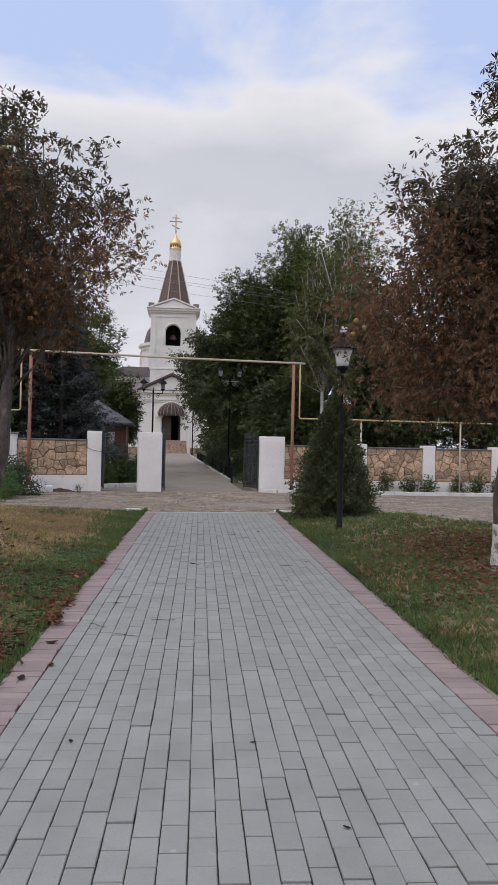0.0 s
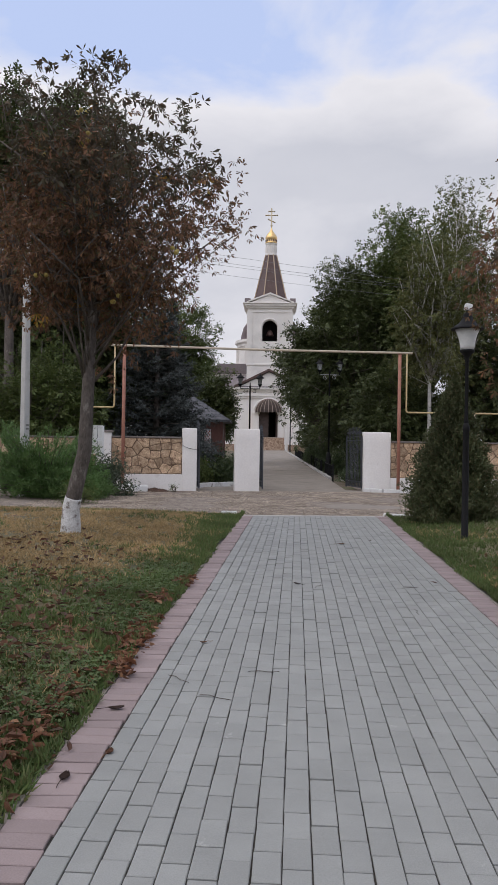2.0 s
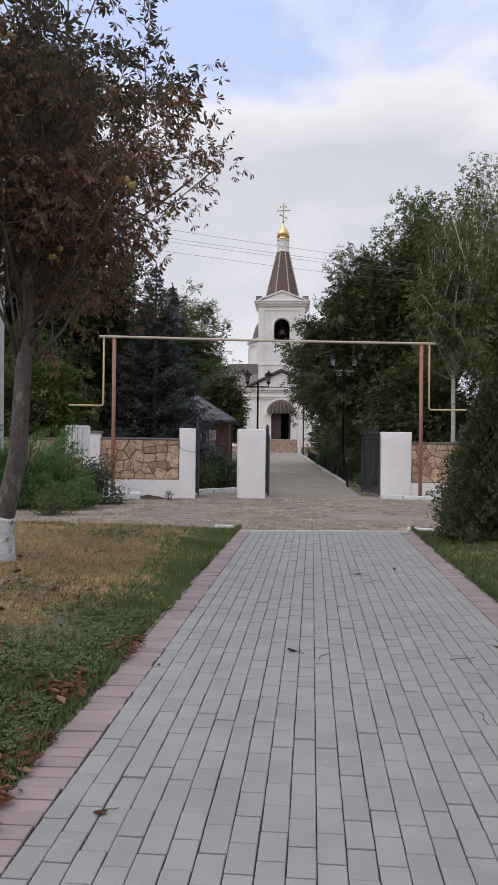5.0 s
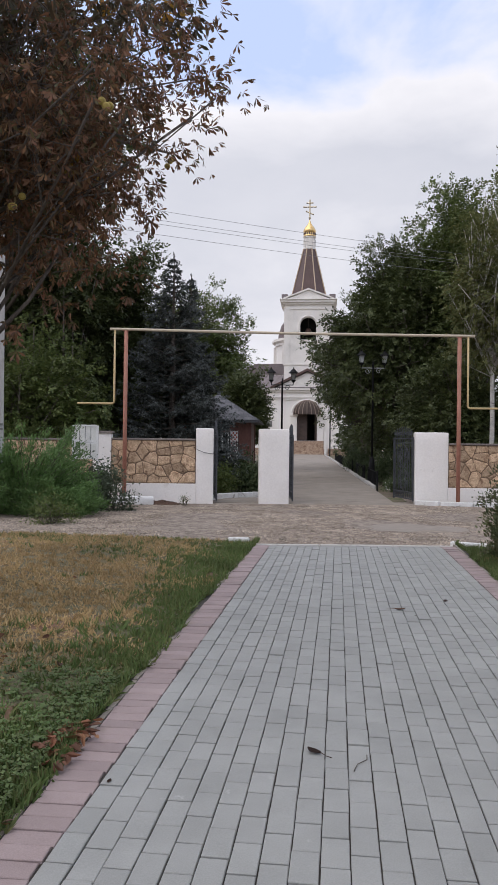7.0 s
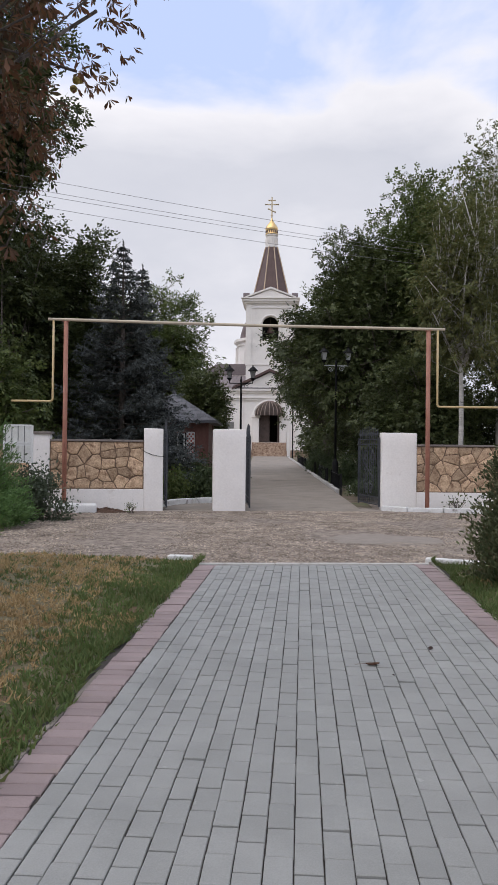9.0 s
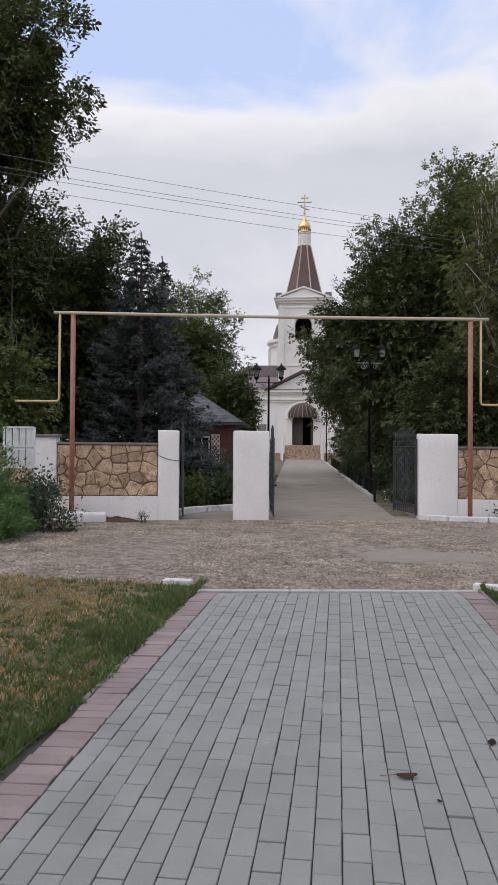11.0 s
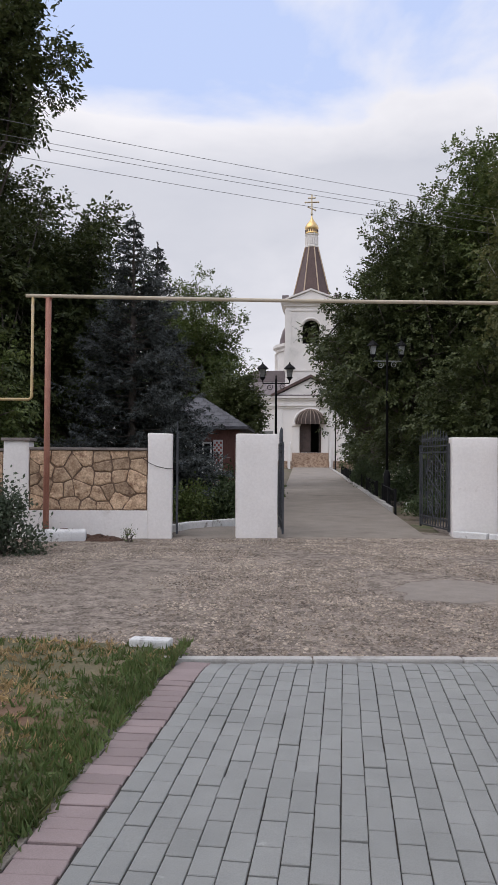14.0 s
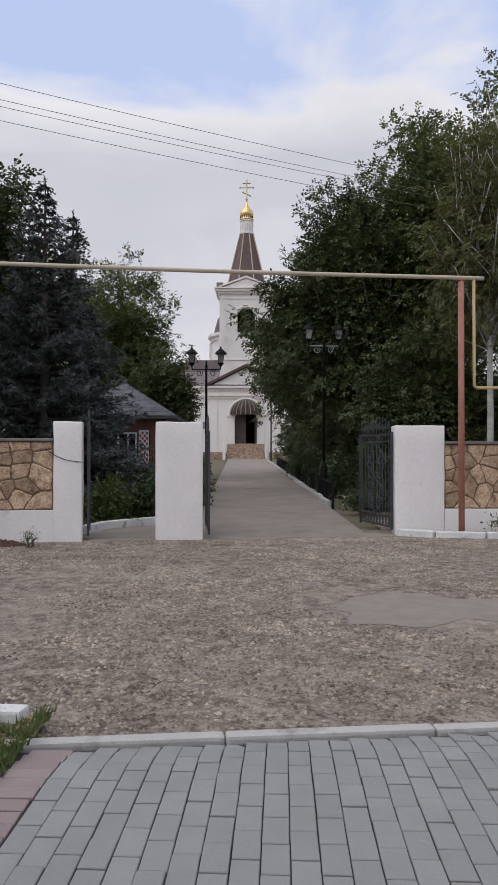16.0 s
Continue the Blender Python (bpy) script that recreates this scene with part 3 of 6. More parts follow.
def stone_mesh(poly, rng, inset=0.006):
    """One rough flagstone: a broken outline drawn in by the joint, a proud uneven face with a worn rim."""
    cx, cz = sum(p[0] for p in poly) / len(poly), sum(p[1] for p in poly) / len(poly)
    rough = []
    for (ax, az), (bx, bz) in zip(poly, poly[1:] + poly[:1]):
        length = math.hypot(bx - ax, bz - az)
        rough.append((ax + (cx - ax) * 0.05, az + (cz - az) * 0.05))
        if length > 0.09:
            for t in (0.33, 0.67):
                k = rng.uniform(-0.05, 0.09)
                x, z = ax + (bx - ax) * t, az + (bz - az) * t
                rough.append((x + (cx - x) * k, z + (cz - z) * k))

    def drawn(d, y, uneven):
        ring = []
        for x, z in rough:
            r = math.hypot(x - cx, z - cz)
            k = max(0.1, 1 - d * 1.4 / max(r, 0.03))
            ring.append((x + (cx - x) * (1 - k), y + rng.uniform(-1, 1) * uneven, z + (cz - z) * (1 - k)))
        return ring

    proud = rng.uniform(0.010, 0.030)
    bm = bmesh.new()
    rings = [[bm.verts.new(p) for p in drawn(d, y, e)] for d, y, e in ((inset, 0.02, 0), (inset, -proud * 0.45, 0.003), (inset + 0.016, -proud, 0.006))]
    n = len(rough)
    for a, b in zip(rings, rings[1:]):
        for i in range(n):
            bm.faces.new((a[i], a[(i + 1) % n], b[(i + 1) % n], b[i]))
    mid = bm.verts.new((cx + rng.uniform(-0.03, 0.03), -proud - rng.uniform(-0.004, 0.014), cz + rng.uniform(-0.03, 0.03)))
    for i in range(n):
        bm.faces.new((rings[-1][i], rings[-1][(i + 1) % n], mid))
    return bm


def wall_bay(name, u0, u1, m, z_mid, z_top, seed, label, thick=0.32, set_back=0.04, top_z=None):
    """A bay of the wall: white plinth, panel of flagstones in brown mortar, cement coping."""
    rng = random.Random(seed)
    top = empty(name, label, "wall", kind="structure")
    top.matrix_world = m
    part("plinth", boxed(u0, u1, 0.0, thick, -0.35, z_mid, bevel=0.012), M["plaster"], top, "white plastered plinth")
    core = part("mortar_panel", boxed(u0 + 0.002, u1 - 0.002, set_back, thick - 0.02, z_mid - 0.002, z_top, bevel=0.004), M["mortar"], top, "brown mortar panel")
    for poly in flagstones(u0 + 0.01, u1 - 0.01, z_mid + 0.01, z_top - 0.005, rng):
        ob = part("stone", stone_mesh(poly, rng), M["stone"], core)
        ob.matrix_basis = pose(0, set_back, 0)
    part("coping", boxed(u0 + 0.004, u1 - 0.004, -0.01, thick + 0.03, z_top, z_top + 0.05, bevel=0.012), M["coping"], top, "grey cement coping")
    return top


pier("gate_pier", -0.80, 0.0, 0.42, 1.885, gate_m, "broad whitewashed plaster pier between the wicket and the gate")
pier("gate_pier", -2.50, -2.03, 0.42, 1.88, gate_m, "whitewashed plaster pier at the wicket with flaked top")
pier("wall_pier", -5.22, -4.74, 0.42, 1.72, gate_m, "whitewashed plaster wall pier with a grey cap")
cap = part("pier_cap", boxed(-5.26, -4.70, -0.05, 0.47, 1.715, 1.775, bevel=0.015), M["coping"], None)
cap.matrix_world = gate_m
tagged(cap, "thin grey cement cap on the wall pier", "pier cap")
wall_bay("wall_west", -4.74, -2.50, gate_m, 0.40, 1.55, 11, "stone panel wall with white plinth west of the gate")
wall_bay("wall_far_west", -12.0, -5.22, gate_m, 0.36, 1.52, 12, "stone panel wall with white plinth further west")
east_m = pose(2.14, 26.92, 0, 0, 0, 3.0)
pier("gate_pier", 0.0, 0.90, 0.42, 1.86, east_m, "broad whitewashed plaster pier at the wide gate")
bays = [(0.90, 3.45), (3.92, 6.02), (6.49, 8.65), (9.12, 11.4), (11.87, 16.0)]
for i, (a, b) in enumerate(bays):
    wall_bay("wall_east_%d" % (i + 1), a, b, east_m, 0.34, 1.52, 21 + i, "stone panel wall with white plinth east of the gate", set_back=0.05)
for a in (3.45, 6.02, 8.65, 11.4):
    pier("wall_pier", a, a + 0.47, 0.42, 1.66, east_m, "whitewashed plaster wall pier east of the gate")
kerb_run("kerb", [(2.16, 26.82), (2.75, 26.42), (3.6, 26.32), (8.0, 26.6), (18.0, 27.1)], 0.17, 0.09, M["kerb_white"], "whitewashed kerb along the foot of the east wall", zf=lambda x, y: -0.10)
bm = slab(bmesh.new(), [(2.2, 26.85), (2.8, 26.5), (3.6, 26.38), (18, 27.15), (18, 27.7), (3.0, 27.0)], -0.3, -0.07)
tagged(part("verge", bm, M["soil"]), "narrow strip of earth at the wall's foot", "verge", kind="structure")
# a pale slab by the west wall, and the soil beside it
bm = boxed(-0.5, 0.5, -0.17, 0.17, -0.1, 0.21, bevel=0.05)
bmesh.ops.subdivide_edges(bm, edges=[e for e in bm.edges if e.calc_length() > 0.3], cuts=5, use_grid_fill=True)
for v in bm.verts:
    v.co += Vector((0, 0.10 * v.co.x ** 2 + noise.noise(v.co * 5) * 0.012, noise.noise(v.co * 4) * 0.02))
slab_ob = part("concrete_slab", bm, M["kerb_white"], None, smooth=True)
slab_ob.matrix_world = pose(-5.2, 24.72, -0.12, 0, 1, 17)
tagged(slab_ob, "whitewashed concrete block lying by the wall", "slab")


def soil_heap(x, y, rx, ry, h, seed, label):
    """A loose low heap of earth with an uneven outline and clods."""
    rng = random.Random(seed)
    bm = bmesh.new()
    rings = []
    for j, k in enumerate((1.0, 0.78, 0.52, 0.25)):
        rings.append([])
        for i in range(26):
            a = 2 * math.pi * i / 26
            w = k * (1 + 0.28 * noise.noise((math.cos(a) * 2, math.sin(a) * 2, seed)))
            z = h * (1 - k) * (1 + 0.9 * noise.noise((math.cos(a) * 3 * k, math.sin(a) * 3 * k, seed + 4))) if j else -0.03
            rings[-1].append(bm.verts.new((rx * w * math.cos(a), ry * w * math.sin(a), z + rng.uniform(0, 0.012))))
    for a, b in zip(rings, rings[1:]):
        for i in range(26):
            bm.faces.new((a[i], a[(i + 1) % 26], b[(i + 1) % 26], b[i]))
    bm.faces.new(rings[-1])
    for _ in range(40):
        a, k = rng.uniform(0, 6.28), rng.uniform(0.2, 1.05)
        g = bmesh.ops.create_icosphere(bm, subdivisions=1, radius=rng.uniform(0.012, 0.035))
        bmesh.ops.translate(bm, verts=g["verts"], vec=(rx * k * math.cos(a), ry * k * math.sin(a), h * max(0, 1 - k) + 0.005))
    ob = part("earth_mound", bm, M["heap"], None)
    ob.matrix_world = pose(x, y, -0.13, 0, 0, 12)
    return tagged(ob, label, "soil heap")


soil_heap(-4.45, 24.95, 0.42, 0.26, 0.12, 3, "low heap of loose reddish-brown soil at the wall's foot")
soil_heap(-5.15, 25.05, 0.62, 0.28, 0.22, 8, "bank of dark earth behind the whitewashed block")

# ---------------------------------------------------------------- the alley to the church
def alley_sides(y):
    return -1.58 - (y - 27) * 0.0575, 1.52 - (y - 28) * 0.0560


def alley_x(y):
    return sum(alley_sides(y)) / 2


def alley_half(y):
    return (alley_sides(y)[1] - alley_sides(y)[0]) / 2


ay = np.arange(25.0, 83.1, 1.0)
v, f = [], []
for i, y in enumerate(ay):
    c, h = alley_x(y), alley_half(y)
    z = alley_z(y) + 0.012
    if y < 27:
        c, h = -0.4, 3.0
        z = -0.135 if y > 25.5 else -0.2
    v += [(c - h, y + (0.185 * (c - h + 1.28) if y < 27 else 0), z), (c + h, y + (0.185 * (c + h + 1.28) if y < 27 else 0), z)]
    if i:
        f.append((2 * i - 2, 2 * i - 1, 2 * i + 1, 2 * i))
tagged(raw("alley", v, f, M["alley"]), "grey-brown paved alley rising gently to the church", "path", kind="structure")
bm = slab(bmesh.new(), [(-3.55, 26.0), (-1.6, 26.2), (-1.6, 28.6), (-3.7, 27.9)], -0.3, -0.115)
tagged(part("wicket_paving", bm, M["alley"]), "worn paving behind the wicket", "paving", kind="structure")

kerb_run("bed_kerb", [(-3.62, 26.3), (-3.35, 27.6), (-2.6, 28.7), (-1.75, 28.9)], 0.14, 0.13, M["kerb_white"], "whitewashed stone edging of a flower bed", unit=0.55, zf=lambda x, y: -0.10)
kerb_run("bed_kerb", [(1.75, 34.0), (5.0, 34.4)], 0.14, 0.16, M["kerb_white"], "whitewashed edging of a bed under the trees", unit=0.9, zf=lambda x, y: alley_z(y))
kerb_run("alley_kerb", [(alley_x(y) + alley_half(y) + 0.07, y) for y in (33, 45, 57, 69, 80)], 0.12, 0.1, M["kerb_stone"], "low grey kerb along the alley", unit=2.0, zf=lambda x, y: alley_z(y))


# ---------------------------------------------------------------- gas pipe portal over the gate
def steel_tube(name, pts, r, material, parent, label="", sides=12):
    return part(name, tubed(pts, r, sides), material, parent, label, smooth=True)


def portal():
    top = empty("gas_pipe_portal", "faded yellow gas pipe carried over the gate on red-brown steel posts", "gas pipe")
    a, b = Vector((-5.53, 24.94, 4.44)), Vector((3.24, 26.54, 4.46))
    d = (b - a).normalized()
    for p in (a, b):
        post = steel_tube("post", [(p.x, p.y, -0.35), (p.x, p.y, 4.40)], 0.055, M["red_post"], top, "red-brown painted steel post")
        part("saddle", boxed(p.x - 0.07, p.x + 0.07, p.y - 0.05, p.y + 0.05, p.z - 0.05, p.z - 0.035), M["red_post"], post)
    steel_tube("top_pipe", [a - d * 0.42, a, a + (b - a) * 0.25 - Vector((0, 0, 0.012)), a + (b - a) * 0.5 - Vector((0, 0, 0.02)), a + (b - a) * 0.75 - Vector((0, 0, 0.012)), b, b + d * 0.42], 0.036, M["pale_pipe"], top, "pale weathered horizontal pipe")
    for p, s, low, run in ((a - d * 0.29, -1, 2.50, 0.95), (b + d * 0.24, 1, 2.50, 14.0)):
        dirn = d * s if s < 0 else Vector((math.cos(radians(3)), math.sin(radians(3)), 0))
        pts = [p, p - Vector((0, 0, 4.45 - low - 0.06)), p - Vector((0, 0, 4.45 - low - 0.02)) + dirn * 0.02, p - Vector((0, 0, 4.45 - low)) + dirn * 0.06, p - Vector((0, 0, 4.45 - low)) + dirn * run]
        steel_tube("drop_pipe", pts, 0.027, M["yellow_pipe"], top, "yellow painted gas pipe")
    for x in (5.72, 9.4, 13.1):
        y = 26.52 + (x - 3.2) * 0.052
        steel_tube("pipe_stand", [(x, y + 0.03, -0.3), (x, y + 0.03, 2.47)], 0.03, M["pale_pipe"], top, "thin grey pipe stand")


portal()


# ---------------------------------------------------------------- wrought iron gate leaves
def scroll(cx, cz, r, turns, start, s=1):
    return [(cx + r * (1 - 0.75 * i / 22) * math.cos(start + s * turns * 2 * math.pi * i / 22), 0, cz + r * (1 - 0.75 * i / 22) * math.sin(start + s * turns * 2 * math.pi * i / 22)) for i in range(23)]


def gate_leaf(name, m, w, h, label):
    top = empty(name, label, "gate", group="gate leaves")
    top.matrix_world = m
    bar = 0.018
    for x in (0.02, w - 0.02):
        part("stile", boxed(x - 0.02, x + 0.02, -0.02, 0.02, 0, h), M["iron"], top)
    for z in (0.05, 0.24, h - 0.17, h - 0.04):
        part("rail", boxed(0.02, w - 0.02, -0.014, 0.014, z - 0.014, z + 0.014), M["iron"], top)
    n = max(3, round(w / 0.15))
    for i in range(1, n):
        x = w * i / n
        tall = h + 0.22 + 0.10 * math.sin(math.pi * i / n)
        part("bar", tubed([(x, 0, 0.05), (x, 0, tall - 0.05), (x, 0, tall)], [0.009, 0.009, 0.002], 6), M["iron"], top)
    for i in range(n):
        x = w * (i + 0.5) / n
        part("picket_curl", tubed(scroll(x, h + 0.10, 0.05, 1.2, math.pi / 2, 1 if i % 2 else -1), 0.006, 5), M["iron"], top)
        part("lattice_ring", tubed([(x + 0.05 * math.cos(a), 0, 0.145 + 0.075 * math.sin(a)) for a in np.linspace(0, 2 * math.pi, 17)], 0.006, 5), M["iron"], top)
    cz = (h - 0.17 + 0.24) / 2
    for k, (z, r) in enumerate(((cz + 0.42, 0.17), (cz + 0.12, 0.20), (cz - 0.22, 0.20), (cz - 0.5, 0.15))):
        for s in (-1, 1):
            part("scroll", tubed(scroll(w / 2 + s * min(r + 0.04, w / 2 - r - 0.01 if w > 0.5 else r), z, r, 1.6, 0.4 if s > 0 else math.pi - 0.4, s if k % 2 else -s), 0.009, 5), M["iron"], top)
    for s in (-1, 1):
        part("s_curve", tubed([(w / 2 + s * w * 0.30 * math.sin(2 * math.pi * t) * (0.7 + 0.3 * t), 0, 0.26 + (h - 0.46) * t) for t in np.linspace(0, 1, 25)], 0.010, 5), M["iron"], top)
    return top


gate_leaf("gate_leaf", pose(2.10, 27.08, -0.06, 0, 0, 105), 1.62, 1.80, "open grey wrought-iron leaf of the wide gate")
gate_leaf("gate_leaf", pose(-1.19, 26.1, -0.06, 0, 0, 97.5), 1.62, 1.80, "open grey wrought-iron leaf by the middle pier")
gate_leaf("wicket_leaf", pose(-3.22, 25.78, -0.06, 0, 0, 103), 1.10, 1.90, "open grey wrought-iron wicket leaf")


ob = part("slack_cable", tubed([(-2.62, -0.012, 1.42), (-2.45, -0.014, 1.30), (-2.30, -0.014, 1.24), (-2.15, -0.014, 1.21), (-2.0, -0.02, 1.20), (-1.97, 0.1, 1.22)], 0.006, 5), M["black_iron"])
ob.matrix_world = gate_m
tagged(ob, "thin black cable slung across the wicket pier", "cable")


# ---------------------------------------------------------------- lamps
def lantern(top, x, z, s, glass):
    """A four-sided street lantern with a roof, at x, z on its post."""
    head = part("lantern_glass", lathe(bmesh.new(), [(0.085 * s, 0.0), (0.15 * s, 0.30 * s)], 4, (x, 0, z), math.pi / 4), glass, top, "milky glass of the lantern")
    part("lantern_base", lathe(bmesh.new(), [(0.03 * s, -0.10 * s), (0.06 * s, -0.06 * s), (0.11 * s, 0.0), (0.10 * s, 0.012 * s)], 12, (x, 0, z)), M["black_iron"], head)
    part("lantern_roof", lathe(bmesh.new(), [(0.20 * s, 0.29 * s), (0.19 * s, 0.32 * s), (0.12 * s, 0.39 * s), (0.05 * s, 0.45 * s), (0.02 * s, 0.48 * s), (0.03 * s, 0.51 * s), (0.004, 0.54 * s)], 8, (x, 0, z)), M["black_iron"], head)
    for k in range(4):
        a = math.pi / 4 + k * math.pi / 2
        part("glazing_bar", tubed([(x + 0.087 * s * math.cos(a), 0.087 * s * math.sin(a), z), (x + 0.153 * s * math.cos(a), 0.153 * s * math.sin(a), z + 0.30 * s)], 0.008 * s, 5), M["black_iron"], head)


def park_lamp():
    top = empty("park_lamp", "black iron park lamp post with a white bell-shaped lantern", "street lamp", (2.40, 12.8, 0.03))
    iron = M["black_iron"]
    part("base", lathe(bmesh.new(), [(0.08, -0.2), (0.08, 0.02), (0.050, 0.05), (0.045, 1.60), (0.052, 1.62), (0.052, 1.66), (0.034, 1.72)], 16), iron, top, smooth=True)
    part("pole", lathe(bmesh.new(), [(0.032, 1.7), (0.034, 1.74), (0.026, 1.80), (0.025, 2.62), (0.034, 2.64), (0.028, 2.67), (0.06, 2.73), (0.105, 2.77), (0.108, 2.80)], 16), iron, top, smooth=True)
    part("lantern_glass", lathe(bmesh.new(), [(0.098, 2.795), (0.104, 2.86), (0.118, 2.94), (0.142, 3.02), (0.178, 3.105)], 28), M["frosted"], top, "milky bell-shaped glass", smooth=True)
    part("lantern_roof", lathe(bmesh.new(), [(0.17, 3.10), (0.238, 3.095), (0.242, 3.11), (0.20, 3.135), (0.13, 3.19), (0.085, 3.25), (0.065, 3.30), (0.07, 3.325), (0.03, 3.345)], 28), iron, top, "black flared roof", smooth=True)
    head = boxed(-0.055, 0.055, -0.05, 0.05, 0.0, 0.10, bevel=0.02)
    bmesh.ops.rotate(head, verts=head.verts, cent=(0, 0, 0), matrix=Matrix.Rotation(radians(9), 3, "Y"))
    bmesh.ops.translate(head, verts=head.verts, vec=(0, 0, 3.38))
    part("white_cap", head, M["white_paint"], top, "small white cap fixture")
    part("cap_stem", tubed([(0, 0, 3.34), (0, 0, 3.40)], 0.022, 8), iron, top)


park_lamp()


def double_lamp(at, h, rz, label, glass, metal):
    top = empty("street_lamp", label, "street lamp", at, rz, "double street lamps")
    part("base", lathe(bmesh.new(), [(0.11, -0.2), (0.11, 0.9), (0.07, 1.0), (0.05, 1.05)], 14), M["black_iron"], top, smooth=True)
    part("pole", lathe(bmesh.new(), [(0.045, 1.0), (0.036, h - 0.05), (0.05, h), (0.02, h + 0.08), (0.03, h + 0.12), (0.004, h + 0.2)], 12), M["black_iron"], top, smooth=True)
    part("arm", tubed([(-0.46, 0, h - 0.10), (0.46, 0, h - 0.10)], 0.018, 8), metal, top)
    for s in (-1, 1):
        part("arm_scroll", tubed([(p[0], 0, p[2]) for p in scroll(s * 0.22, h - 0.22, 0.11, 1.3, 0.5, s)], 0.012, 5), metal, top)
        part("stem", tubed([(s * 0.44, 0, h - 0.11), (s * 0.46, 0, h - 0.02), (s * 0.46, 0, h + 0.04)], 0.02, 8), M["black_iron"], top)
        lantern(top, s * 0.46, h + 0.10, 1.0, glass)
    return top


double_lamp((-2.32, 37.0, alley_z(37)), 4.05, 4, "black iron double street lamp with two lanterns by the alley", M["board_back"], M["black_iron"])
double_lamp((1.36, 36.2, alley_z(36)), 4.68, 8, "black iron double street lamp among the tree leaves", M["lantern_grey"], M["lantern_grey"])
pole = part("thin_pole", tubed([(0, 0, -0.2), (0, 0, 5.2)], [0.06, 0.045], 8), M["black_iron"], None)
pole.matrix_world = pose(-0.75, 74, alley_z(74))
tagged(pole, "thin dark metal pole in front of the church", "pole")

# ---------------------------------------------------------------- utility pole and wires
def utility_pole(at, rz):
    top = empty("utility_pole", "pale tapered concrete utility pole", "utility pole", at, rz)
    bm = bmesh.new()
    g = bmesh.ops.create_cube(bm, size=1.0)
    for v in g["verts"]:
        k = 0.105 if v.co.z < 0 else 0.07
        v.co = Vector((v.co.x * 2 * k, v.co.y * 2 * k, -0.4 if v.co.z < 0 else 8.6))
    bmesh.ops.bevel(bm, geom=[e for e in bm.edges if abs(e.verts[0].co.z - e.verts[1].co.z) > 1], offset=0.02, segments=1, affect="EDGES")
    part("shaft", bm, M["concrete_pole"], top)
    arm = part("crossarm", boxed(-0.5, 0.5, -0.035, 0.035, 8.1, 8.17), M["iron"], top)
    for x in (-0.45, -0.15, 0.15, 0.45):
        part("insulator", lathe(bmesh.new(), [(0.012, 8.17), (0.03, 8.2), (0.036, 8.26), (0.02, 8.3)], 8, (x, 0, 0)), M["white_paint"], arm)
    for z in (1.95, 1.85):
        part("number_mark", boxed(-0.05, 0.05, -0.108, -0.102, z, z + 0.05), M["board_back"], top, "faded dark mark")


utility_pole((-7.5, 21.7, -0.15), 60)
for i, (za, zb, dy) in enumerate(((8.42, 8.74, 0.0), (8.19, 8.60, 0.25), (8.09, 8.54, 0.35), (7.75, 8.07, 0.0))):
    a, b = Vector((-16.0, 19.2 + dy, za - 0.15)), Vector((16, 39.5 + dy, zb))
    pts = [a.lerp(b, t) - Vector((0, 0, 0.55 * 4 * t * (1 - t))) for t in np.linspace(0, 1, 33)]
    tagged(part("overhead_wire", tubed(pts, 0.0055, 5), M["wire"]), "thin grey overhead electric wire", "wire", "overhead wires")


# ---------------------------------------------------------------- notice board
def notice_board():
    top = empty("notice_board", "white steel notice board with faded papers", "notice board", (-6.07, 23.4, -0.13), 8)
    for x in (-0.30, 0.30):
        part("leg", boxed(x - 0.02, x + 0.02, -0.02, 0.02, -0.2, 2.0), M["white_paint"], top)
    for z in (1.98, 1.60, 1.18):
        part("rail", boxed(-0.28, 0.28, -0.018, 0.018, z, z + 0.035), M["white_paint"], top)
    part("panel", boxed(-0.28, 0.28, 0.0, 0.012, 1.2, 1.99), M["white_paint"], top, "white sheet panel")
    for i in range(4):
        for z in (1.22, 1.64):
            part("paper", boxed(-0.265 + i * 0.135, -0.265 + i * 0.135 + 0.118, -0.006, -0.002, z, z + 0.33), M["paper"], top, "faded sheet of paper")
            part("divider", boxed(-0.275 + i * 0.135, -0.268 + i * 0.135, -0.012, -0.001, z, z + 0.34), M["iron"], top)


notice_board()


# ---------------------------------------------------------------- the church
def arch_poly(w, z0, z1, n=12):
    """An arched opening's outline: half-width w, springing so that the crown is at z1."""
    s = z1 - w
    return [(-w, z0), (w, z0)] + [(w * math.cos(a), s + w * math.sin(a)) for a in np.linspace(0, math.pi, n + 1)]


